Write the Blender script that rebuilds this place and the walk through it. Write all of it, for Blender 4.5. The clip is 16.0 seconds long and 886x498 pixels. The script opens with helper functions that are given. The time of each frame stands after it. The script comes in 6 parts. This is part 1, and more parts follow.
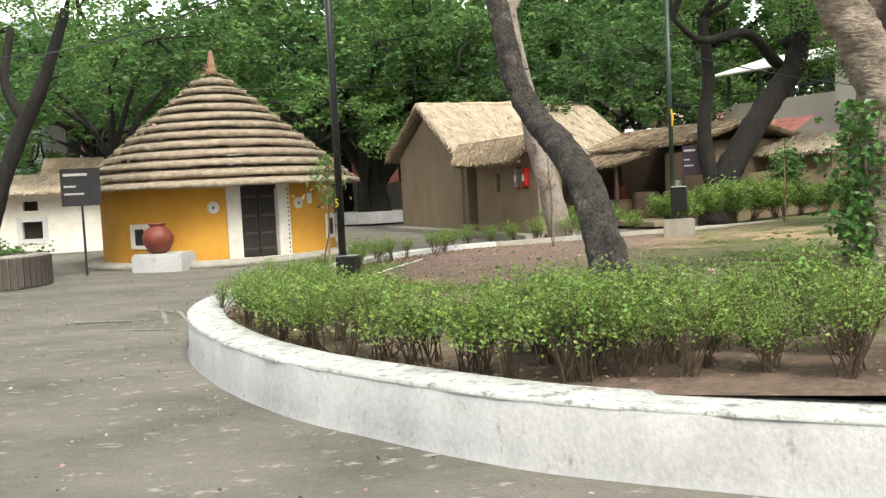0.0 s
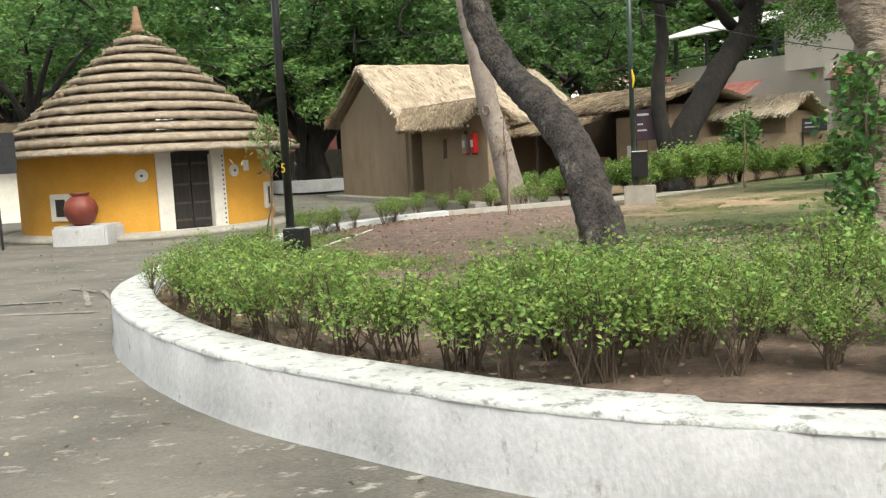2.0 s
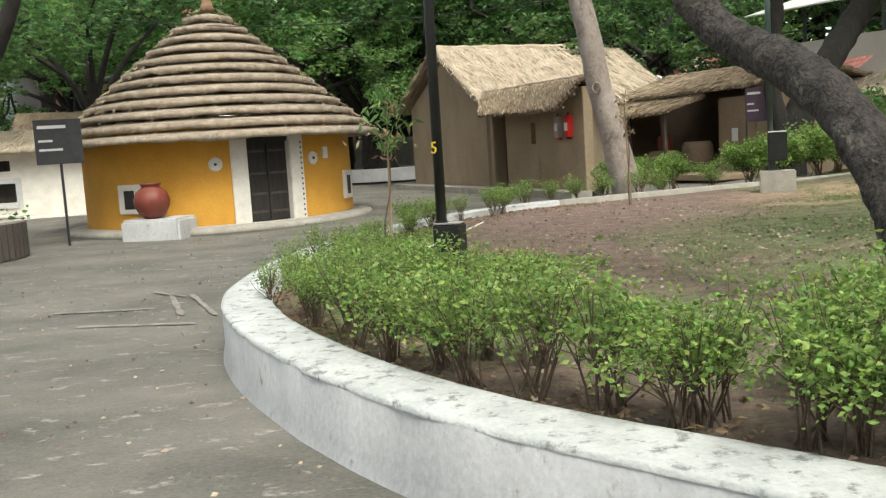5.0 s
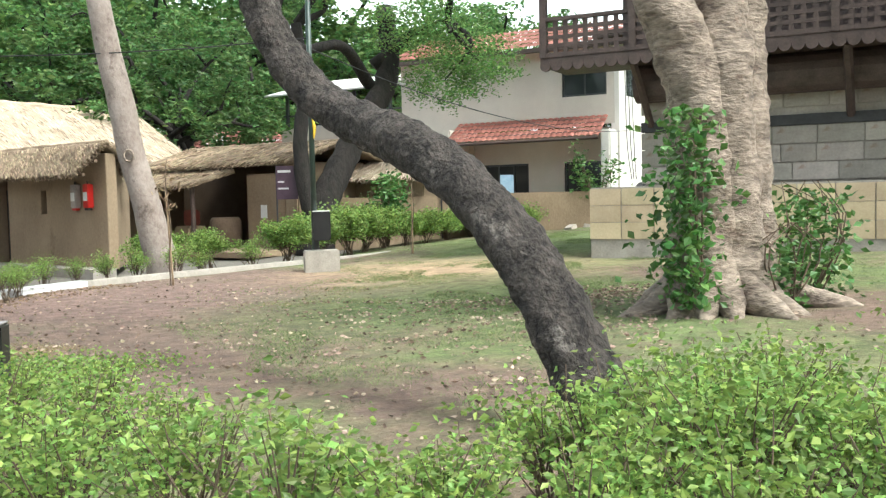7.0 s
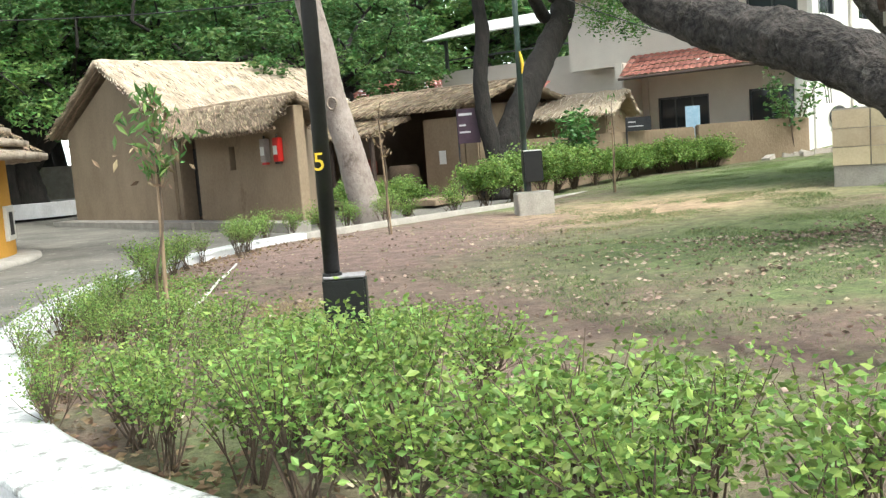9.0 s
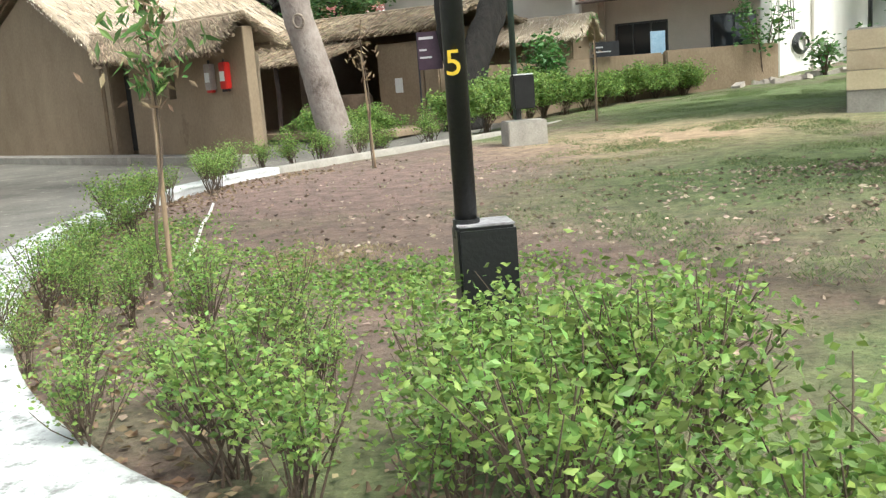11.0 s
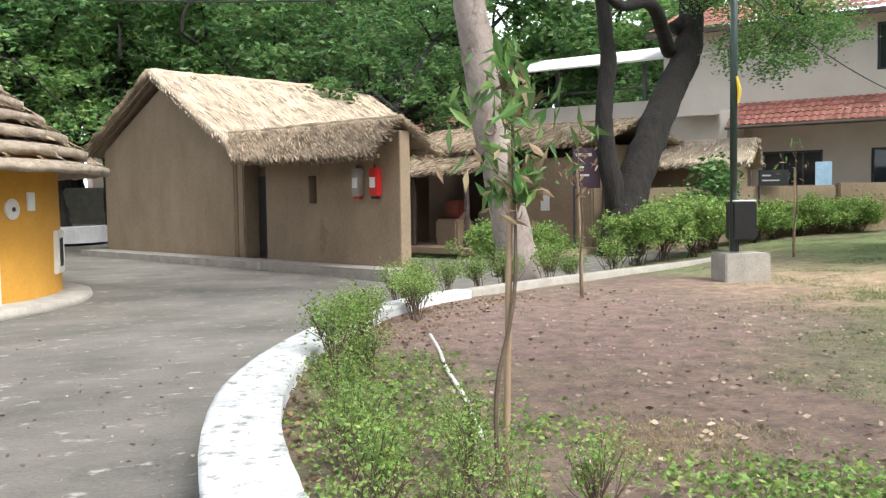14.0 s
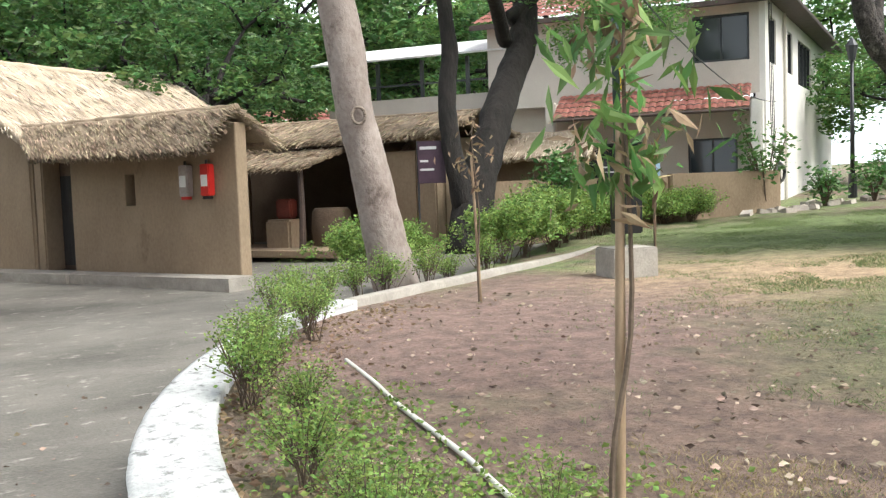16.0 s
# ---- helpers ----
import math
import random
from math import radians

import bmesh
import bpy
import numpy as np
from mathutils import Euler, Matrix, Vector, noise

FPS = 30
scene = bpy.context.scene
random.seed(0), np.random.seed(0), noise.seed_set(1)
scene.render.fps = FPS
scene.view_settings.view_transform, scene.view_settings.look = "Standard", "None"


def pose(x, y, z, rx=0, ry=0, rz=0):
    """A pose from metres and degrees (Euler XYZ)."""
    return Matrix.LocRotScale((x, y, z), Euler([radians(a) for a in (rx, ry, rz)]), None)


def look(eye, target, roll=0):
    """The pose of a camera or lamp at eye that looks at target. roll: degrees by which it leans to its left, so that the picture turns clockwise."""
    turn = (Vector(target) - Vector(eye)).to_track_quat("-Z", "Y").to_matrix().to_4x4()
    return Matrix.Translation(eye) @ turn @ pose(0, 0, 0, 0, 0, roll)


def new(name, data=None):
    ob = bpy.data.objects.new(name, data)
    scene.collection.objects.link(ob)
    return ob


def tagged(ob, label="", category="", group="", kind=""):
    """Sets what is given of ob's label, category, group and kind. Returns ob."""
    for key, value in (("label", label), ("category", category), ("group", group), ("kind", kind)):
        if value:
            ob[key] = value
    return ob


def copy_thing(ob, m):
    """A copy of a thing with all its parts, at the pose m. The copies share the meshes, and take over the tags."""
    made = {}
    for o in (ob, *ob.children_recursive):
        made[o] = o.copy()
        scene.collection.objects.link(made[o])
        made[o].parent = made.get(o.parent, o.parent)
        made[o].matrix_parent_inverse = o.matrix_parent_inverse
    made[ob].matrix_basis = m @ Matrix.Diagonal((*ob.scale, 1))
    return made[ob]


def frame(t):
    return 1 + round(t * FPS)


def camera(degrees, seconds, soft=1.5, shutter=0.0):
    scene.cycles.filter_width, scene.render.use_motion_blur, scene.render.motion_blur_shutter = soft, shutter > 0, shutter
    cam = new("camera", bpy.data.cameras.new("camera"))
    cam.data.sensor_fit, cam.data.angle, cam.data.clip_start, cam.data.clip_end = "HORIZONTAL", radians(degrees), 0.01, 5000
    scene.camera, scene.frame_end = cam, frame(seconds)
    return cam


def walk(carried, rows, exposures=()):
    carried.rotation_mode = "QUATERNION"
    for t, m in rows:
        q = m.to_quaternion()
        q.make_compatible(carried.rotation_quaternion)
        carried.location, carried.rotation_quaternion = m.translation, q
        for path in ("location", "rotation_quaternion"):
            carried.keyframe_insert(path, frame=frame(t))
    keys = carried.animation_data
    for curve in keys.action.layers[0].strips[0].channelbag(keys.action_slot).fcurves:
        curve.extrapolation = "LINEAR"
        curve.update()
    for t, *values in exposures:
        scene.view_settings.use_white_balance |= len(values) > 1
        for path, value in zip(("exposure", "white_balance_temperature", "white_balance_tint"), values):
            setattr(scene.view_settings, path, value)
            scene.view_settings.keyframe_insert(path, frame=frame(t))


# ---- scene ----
cam = camera(51.5, 16.0, soft=1.3)
METRES, EYE, TILT, LEAN, TURN = 14.0, 1.45, 0.0, 0.0, 0.0
ROWS = [
    (0.0, 0.0, 0.0, 0.0, -0.19, -3.73, 2.88),
    (0.5, -0.005, 0.0224, -0.0017, 3.91, -4.28, 2.99),
    (1.0, -0.0052, 0.046, -0.0025, 2.22, -4.57, 2.57),
    (1.5, -0.0111, 0.0706, -0.0033, -2.8, -5.24, 2.04),
    (2.0, -0.0208, 0.0955, -0.0035, -4.2, -5.9, 3.02),
    (2.5, -0.0335, 0.1277, -0.0044, -0.8, -7.2, 4.41),
    (3.0, -0.0505, 0.1533, -0.0057, 1.63, -7.04, 4.37),
    (5.5, -0.1107, 0.2827, -0.0071, -4.36, -5.76, 2.77),
    (6.0, -0.114, 0.3136, -0.003, -12.8, -2.8, 1.13),
    (6.5, -0.1159, 0.3387, -0.0042, -27.83, -3.16, 0.79),
    (7.0, -0.129, 0.3606, -0.0022, -31.64, -3.14, 1.32),
    (7.5, -0.1523, 0.3903, -0.0024, -24.07, -3.32, 3.26),
    (8.0, -0.1777, 0.4149, -0.0036, -21.74, -4.22, 4.08),
    (10.5, -0.2195, 0.573, -0.0114, -28.37, -9.83, 4.69),
    (11.0, -0.232, 0.6042, -0.0118, -29.0, -10.6, 4.29),
    (11.5, -0.2395, 0.633, -0.0095, -30.93, -8.85, 3.5),
    (12.0, -0.244, 0.6704, -0.0083, -30.73, -7.93, 3.67),
    (12.5, -0.2545, 0.7014, -0.0094, -32.4, -8.74, 3.2),
    (13.0, -0.2677, 0.7302, -0.0086, -30.16, -7.02, 1.43),
    (13.5, -0.2784, 0.7666, -0.0058, -25.23, -4.91, 0.73),
    (14.0, -0.2908, 0.7977, -0.0061, -24.61, -3.29, 0.88),
    (14.5, -0.3011, 0.8292, -0.0051, -25.22, -2.85, 0.38),
    (15.0, -0.3024, 0.8653, -0.0061, -27.32, -3.21, 0.47),
    (15.5, -0.3047, 0.8977, -0.0066, -33.49, -3.41, 0.83),
    (16.0, -0.3092, 0.9292, -0.0055, -37.57, -3.77, 2.01),
]
walk(cam, [(t, pose(0, 0, EYE, TILT, LEAN, TURN) @ pose(METRES * x, METRES * y, METRES * z, 90 + pitch, roll, yaw)) for t, x, y, z, yaw, pitch, roll in ROWS],
     exposures=[(0.0, 0.36, 6350, -1), (3.0, 0.26, 6300, -1), (5.5, 0.12, 6100, -2), (6.5, 0.72, 5850, -2), (7.0, 0.82, 5900, -2), (8.0, 0.82, 5900, -2), (11.0, 0.65, 5900, -2), (12.5, 0.65, 5900, 1), (14.5, 0.64, 5850, 4), (16.0, 0.65, 5950, 3)])

# ---- light ----
SUN_EL, SUN_AZ = 56.0, 160.0
world = bpy.data.worlds.new("sky")
scene.world = world
world.use_nodes = True
wn = world.node_tree
sky = wn.nodes.new("ShaderNodeTexSky")
sky.sky_type = "NISHITA"
sky.sun_disc = False
sky.sun_elevation, sky.sun_rotation = radians(SUN_EL), radians(SUN_AZ)
sky.air_density, sky.dust_density, sky.ozone_density = 0.6, 10.0, 0.6
wn.links.new(sky.outputs[0], wn.nodes["Background"].inputs[0])
wn.nodes["Background"].inputs[1].default_value = 0.15
sun_data = bpy.data.lights.new("sun", "SUN")
sun_data.energy, sun_data.angle, sun_data.color = 1.9, radians(16), (1.0, 0.96, 0.89)
sun = new("sun", sun_data)
el, az = radians(SUN_EL), radians(SUN_AZ)
sun.matrix_world = look((0, 0, 40), (-math.sin(az) * math.cos(el), -math.cos(az) * math.cos(el), 40 - math.sin(el)))


# ---- materials ----
def mat(name, a, b, scale=3.0, rough=0.85, bump=0.3, fine=40.0, spots=None, spot_cut=0.62, metal=0.0, stretch=(1, 1, 1), island=0.0, glow=0.0, through_light=0.0, obj_random=0.0, spot_scale=1.0, coarse_bump=0.0):
    m = bpy.data.materials.new(name)
    m.use_nodes = True
    t = m.node_tree
    N, L = t.nodes, t.links
    p = N["Principled BSDF"]
    tc = N.new("ShaderNodeTexCoord")
    mp = N.new("ShaderNodeMapping")
    mp.inputs["Scale"].default_value = stretch
    L.new(tc.outputs["Object"], mp.inputs[0])
    n1 = N.new("ShaderNodeTexNoise")
    n1.inputs["Scale"].default_value, n1.inputs["Detail"].default_value, n1.inputs["Roughness"].default_value = scale, 6, 0.65
    n2 = N.new("ShaderNodeTexNoise")
    n2.inputs["Scale"].default_value, n2.inputs["Detail"].default_value = fine, 4
    L.new(mp.outputs[0], n1.inputs["Vector"])
    L.new(mp.outputs[0], n2.inputs["Vector"])
    add = N.new("ShaderNodeMath")
    add.operation = "MULTIPLY_ADD"
    L.new(n2.outputs[0], add.inputs[0])
    add.inputs[1].default_value = 0.45
    L.new(n1.outputs[0], add.inputs[2])
    ramp = N.new("ShaderNodeValToRGB")
    ramp.color_ramp.elements[0].position, ramp.color_ramp.elements[1].position = 0.52, 0.94
    ramp.color_ramp.elements[0].color, ramp.color_ramp.elements[1].color = (*a, 1), (*b, 1)
    L.new(add.outputs[0], ramp.inputs[0])
    col = ramp.outputs[0]
    if spots:
        n3 = N.new("ShaderNodeTexNoise")
        n3.inputs["Scale"].default_value, n3.inputs["Detail"].default_value, n3.inputs["Roughness"].default_value = scale * spot_scale, 8, 0.7
        off = N.new("ShaderNodeVectorMath")
        off.inputs[1].default_value = (7.3, 2.1, 4.4)
        L.new(mp.outputs[0], off.inputs[0])
        L.new(off.outputs[0], n3.inputs["Vector"])
        r3 = N.new("ShaderNodeValToRGB")
        r3.color_ramp.elements[0].position, r3.color_ramp.elements[1].position = spot_cut, spot_cut + 0.1
        L.new(n3.outputs[0], r3.inputs[0])
        mx = N.new("ShaderNodeMixRGB")
        mx.inputs[2].default_value = (*spots, 1)
        L.new(r3.outputs[0], mx.inputs[0])
        L.new(col, mx.inputs[1])
        col = mx.outputs[0]
    if island or obj_random:
        hs = N.new("ShaderNodeHueSaturation")
        if island:
            src, amount = N.new("ShaderNodeNewGeometry").outputs["Random Per Island"], island
        else:
            src, amount = N.new("ShaderNodeObjectInfo").outputs["Random"], obj_random
        mr = N.new("ShaderNodeMapRange")
        mr.inputs["To Min"].default_value, mr.inputs["To Max"].default_value = 1 - amount, 1 + amount
        L.new(src, mr.inputs[0])
        L.new(mr.outputs[0], hs.inputs["Value"])
        mh = N.new("ShaderNodeMapRange")
        mh.inputs["To Min"].default_value, mh.inputs["To Max"].default_value = 0.5 - amount * 0.06, 0.5 + amount * 0.06
        wv = N.new("ShaderNodeMath")
        wv.operation = "FRACT"
        ml = N.new("ShaderNodeMath")
        ml.operation = "MULTIPLY"
        ml.inputs[1].default_value = 7.31
        L.new(src, ml.inputs[0])
        L.new(ml.outputs[0], wv.inputs[0])
        L.new(wv.outputs[0], mh.inputs[0])
        L.new(mh.outputs[0], hs.inputs["Hue"])
        L.new(col, hs.inputs["Color"])
        col = hs.outputs[0]
    L.new(col, p.inputs["Base Color"])
    p.inputs["Roughness"].default_value, p.inputs["Metallic"].default_value = rough, metal
    if bump:
        bp = N.new("ShaderNodeBump")
        bp.inputs["Strength"].default_value, bp.inputs["Distance"].default_value = bump, 0.02
        L.new(n2.outputs[0], bp.inputs["Height"])
        if coarse_bump:
            b2 = N.new("ShaderNodeBump")
            b2.inputs["Strength"].default_value, b2.inputs["Distance"].default_value = coarse_bump, 0.08
            L.new(n1.outputs[0], b2.inputs["Height"])
            L.new(b2.outputs[0], bp.inputs["Normal"])
        L.new(bp.outputs[0], p.inputs["Normal"])
    if glow:
        L.new(col, p.inputs["Emission Color"])
        p.inputs["Emission Strength"].default_value = glow
    if through_light:
        tr = N.new("ShaderNodeBsdfTranslucent")
        L.new(col, tr.inputs[0])
        ms = N.new("ShaderNodeMixShader")
        ms.inputs[0].default_value = through_light
        L.new(p.outputs[0], ms.inputs[1])
        L.new(tr.outputs[0], ms.inputs[2])
        L.new(ms.outputs[0], N["Material Output"].inputs[0])
    return m


M_ROAD = mat("worn_asphalt", (0.086, 0.081, 0.069), (0.205, 0.19, 0.165), 0.55, 0.85, 0.6, 34, (0.36, 0.34, 0.3), 0.585, stretch=(1, 1.5, 1), spot_scale=7)
M_WALLWHITE = mat("whitewash", (0.385, 0.385, 0.395), (0.57, 0.57, 0.585), 1.6, 0.88, 0.35, 30, (0.27, 0.25, 0.215), 0.6, stretch=(1, 1, 0.6), spot_scale=4.0, coarse_bump=0.15)
M_WALLTOP = mat("flaked_whitewash", (0.4, 0.41, 0.405), (0.6, 0.61, 0.6), 2.5, 0.9, 0.6, 35, (0.2, 0.2, 0.19), 0.535, spot_scale=3.4)
M_SOIL = None
M_MUD = mat("mud_plaster", (0.235, 0.175, 0.115), (0.34, 0.26, 0.175), 0.9, 0.92, 0.5, 18, (0.19, 0.14, 0.09), 0.62, stretch=(1, 1, 0.6), coarse_bump=0.25)
# Darker mud: own tone on some huts, painted shade in recesses and shed
M_MUD_DARK = mat("dark_and_shaded_mud_plaster", (0.1, 0.07, 0.05), (0.16, 0.115, 0.08), 1.2, 0.92, 0.4, 18)
M_OCHRE = mat("ochre_limewash", (0.5, 0.25, 0.03), (0.64, 0.34, 0.05), 0.8, 0.9, 0.25, 20, (0.46, 0.22, 0.03), 0.64, coarse_bump=0.2)
M_LIME = mat("lime_white", (0.58, 0.55, 0.5), (0.75, 0.72, 0.66), 2.5, 0.9, 0.2, 25)
M_THATCH = mat("thatch", (0.17, 0.125, 0.08), (0.36, 0.285, 0.2), 2.0, 0.9, 0.7, 45, (0.2, 0.14, 0.085), 0.66, spot_scale=1.4)
M_STRAW = mat("loose_straw", (0.22, 0.165, 0.105), (0.46, 0.37, 0.26), 3.0, 0.85, 0.1, 30, island=0.55)
M_PALE = mat("pale_thatch", (0.3, 0.235, 0.165), (0.55, 0.46, 0.35), 2.0, 0.9, 0.7, 45)
M_PALESTRAW = mat("pale_straw", (0.36, 0.295, 0.225), (0.66, 0.58, 0.475), 3.0, 0.85, 0.1, 30, island=0.55)
M_TIER = mat("weathered_tier_thatch", (0.2, 0.155, 0.115), (0.47, 0.395, 0.315), 5.0, 0.9, 1.0, 60, (0.15, 0.11, 0.08), 0.6, spot_scale=1.6)
M_LIP = mat("thatch_shadowed_edge", (0.13, 0.085, 0.05), (0.26, 0.18, 0.11), 6.0, 0.95, 0.8, 60)
M_BARK = mat("bark", (0.014, 0.012, 0.011), (0.1, 0.085, 0.075), 10.0, 0.95, 1.0, 40, (0.24, 0.215, 0.19), 0.585, stretch=(1, 0.6, 0.6), coarse_bump=1.0, spot_scale=0.45)
M_BARK_DARK = mat("dark_bark", (0.009, 0.008, 0.007), (0.028, 0.023, 0.02), 5, 0.95, 0.9, 14, stretch=(1, 1, 0.35), coarse_bump=0.9)
M_BARK_GREY = mat("grey_smooth_bark", (0.2, 0.16, 0.14), (0.36, 0.31, 0.28), 2.5, 0.9, 0.5, 16, (0.13, 0.1, 0.085), 0.57, stretch=(1, 1, 0.8), coarse_bump=0.5, spot_scale=1.3)
M_BARK_FICUS = mat("ringed_ficus_bark", (0.1, 0.078, 0.062), (0.34, 0.28, 0.225), 3.5, 0.9, 1.0, 14, (0.14, 0.095, 0.07), 0.57, stretch=(0.8, 0.8, 1.9), coarse_bump=0.5)
M_LEAF = mat("hedge_leaf", (0.14, 0.22, 0.05), (0.295, 0.425, 0.105), 1.2, 0.5, 0.0, 8, island=0.45, through_light=0.42)
M_LEAF_FAR = mat("tree_leaf", (0.09, 0.18, 0.05), (0.2, 0.34, 0.09), 0.4, 0.55, 0.0, 5, island=0.5, through_light=0.5)
M_LEAF_DARK = mat("dark_tree_leaf", (0.06, 0.125, 0.04), (0.14, 0.25, 0.07), 0.4, 0.55, 0.0, 5, island=0.5, through_light=0.5)
M_LEAF_BIG = mat("broad_leaf", (0.05, 0.12, 0.03), (0.13, 0.26, 0.06), 1.2, 0.4, 0.0, 8, island=0.4, through_light=0.3)
M_LEAF_DRY = mat("dry_leaf", (0.16, 0.105, 0.06), (0.36, 0.265, 0.165), 2.0, 0.8, 0.0, 20, island=0.4, through_light=0.2)
M_LITTER = mat("leaf_litter", (0.17, 0.12, 0.08), (0.43, 0.35, 0.27), 0.8, 0.8, 0.0, 20, island=0.6)
M_GRASS = mat("grass_blade", (0.12, 0.165, 0.06), (0.22, 0.28, 0.11), 0.5, 0.6, 0.0, 8, island=0.4, through_light=0.3)
M_GRASS_DRY = mat("dry_grass_blade", (0.25, 0.2, 0.09), (0.4, 0.33, 0.17), 0.5, 0.7, 0.0, 8, island=0.3, through_light=0.2)
M_TWIG = mat("twig", (0.07, 0.05, 0.035), (0.16, 0.115, 0.08), 5, 0.9, 0.3, 60)
M_BLACK = mat("black_gloss_paint", (0.008, 0.008, 0.009), (0.018, 0.018, 0.018), 4, 0.4, 0.15, 50, (0.5, 0.48, 0.5), 0.7, spot_scale=2.5)
M_BLACKTOP = mat("worn_black_paint", (0.1, 0.09, 0.09), (0.5, 0.48, 0.5), 5, 0.5, 0.2, 50)
M_GREENPOLE = mat("dark_green_paint", (0.015, 0.03, 0.025), (0.03, 0.055, 0.045), 5, 0.4, 0.1, 50)
M_YELLOW = mat("yellow_paint", (0.62, 0.42, 0.02), (0.75, 0.52, 0.04), 9, 0.6, 0.1, 60)
M_CONCRETE = mat("concrete", (0.26, 0.24, 0.21), (0.4, 0.37, 0.33), 3, 0.9, 0.4, 30)
M_RED = mat("red_enamel", (0.5, 0.02, 0.015), (0.6, 0.03, 0.025), 5, 0.35, 0.0, 30)
M_LABEL = mat("white_label", (0.7, 0.7, 0.68), (0.8, 0.8, 0.78), 5, 0.5, 0.0, 30)
M_GREYBOX = mat("dusty_grey_cover", (0.3, 0.26, 0.24), (0.45, 0.4, 0.37), 5, 0.6, 0.0, 30)
M_TERRA = mat("dark_red_terracotta", (0.14, 0.03, 0.02), (0.22, 0.05, 0.032), 4, 0.55, 0.2, 40)
M_DOORDARK = mat("dark_weathered_wood_and_gap_shade", (0.012, 0.011, 0.01), (0.035, 0.03, 0.026), 3, 0.7, 0.5, 30, stretch=(4, 4, 0.4))
M_WOOD = mat("weathered_pole_wood", (0.16, 0.11, 0.07), (0.3, 0.22, 0.15), 4, 0.85, 0.4, 40, stretch=(2, 2, 0.3))
M_BAMBOO = mat("bamboo_stake", (0.24, 0.165, 0.1), (0.38, 0.28, 0.18), 4, 0.7, 0.3, 40, stretch=(1, 1, 0.4))
M_DARKWOOD = mat("carved_dark_wood", (0.045, 0.03, 0.025), (0.1, 0.07, 0.06), 4, 0.6, 0.4, 30)
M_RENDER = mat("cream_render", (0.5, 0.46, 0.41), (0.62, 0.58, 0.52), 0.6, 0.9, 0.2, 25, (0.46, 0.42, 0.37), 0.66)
M_RENDERWHITE = mat("pale_sunlit_render", (0.66, 0.64, 0.6), (0.8, 0.78, 0.74), 0.6, 0.9, 0.2, 25)
M_TILE = mat("red_roof_tile", (0.33, 0.12, 0.095), (0.54, 0.27, 0.22), 3, 0.75, 0.3, 30, obj_random=0.15)
M_SHEET = mat("pale_roof_sheet", (0.55, 0.55, 0.53), (0.78, 0.78, 0.76), 1.2, 0.5, 0.1, 20, (0.35, 0.33, 0.3), 0.64)
M_STONE = mat("grey_ashlar", (0.3, 0.275, 0.24), (0.47, 0.43, 0.37), 1.5, 0.9, 0.4, 20, (0.25, 0.17, 0.12), 0.64, obj_random=0.22)
M_STONEDARK = mat("black_stone_band", (0.03, 0.03, 0.03), (0.06, 0.06, 0.06), 3, 0.7, 0.3, 20)
M_TILEBEIGE = mat("beige_cladding_tile", (0.42, 0.34, 0.22), (0.55, 0.46, 0.31), 2, 0.6, 0.1, 30, obj_random=0.15)
M_SIGN = mat("dark_sign_board", (0.02, 0.02, 0.024), (0.04, 0.04, 0.045), 3, 0.4, 0.0, 20)
M_SIGNPURPLE = mat("dark_purple_board", (0.045, 0.025, 0.04), (0.07, 0.04, 0.06), 3, 0.4, 0.0, 20)
M_TEXT = mat("sign_lettering", (0.5, 0.5, 0.5), (0.6, 0.6, 0.6), 3, 0.5, 0.0, 20)
M_PIPE = mat("white_hose", (0.62, 0.6, 0.54), (0.75, 0.73, 0.68), 4, 0.5, 0.1, 30)
M_CABLE = mat("black_cable", (0.015, 0.015, 0.015), (0.03, 0.03, 0.03), 4, 0.5, 0.0, 30)
M_PINK = mat("pink_far_building", (0.5, 0.2, 0.17), (0.6, 0.27, 0.22), 0.5, 0.9, 0.1, 20)
M_BLUEGREY = mat("grey_blue_far_building", (0.4, 0.45, 0.5), (0.52, 0.57, 0.62), 0.5, 0.9, 0.1, 20)
M_FRAME = mat("dark_window_frame", (0.03, 0.033, 0.037), (0.05, 0.053, 0.058), 3, 0.45, 0.0, 30)
M_BLIND = mat("beige_blind", (0.3, 0.27, 0.23), (0.4, 0.36, 0.31), 3, 0.8, 0.1, 30, stretch=(0.2, 0.2, 8))
M_CLAD = mat("dark_plank_cladding", (0.06, 0.05, 0.042), (0.13, 0.11, 0.095), 3, 0.85, 0.4, 40, stretch=(3, 3, 0.5), obj_random=0.2)
M_RUBBLE = mat("rubble", (0.35, 0.3, 0.26), (0.55, 0.5, 0.45), 2, 0.9, 0.4, 20)
M_BLUE = mat("blue_notice", (0.25, 0.4, 0.55), (0.4, 0.55, 0.68), 9, 0.5, 0.0, 20)
glass = bpy.data.materials.new("window_glass")
glass.use_nodes = True
gp = glass.node_tree.nodes["Principled BSDF"]
gp.inputs["Base Color"].default_value = (0.03, 0.035, 0.04, 1)
gp.inputs["Roughness"].default_value = 0.06
M_GLASS = glass


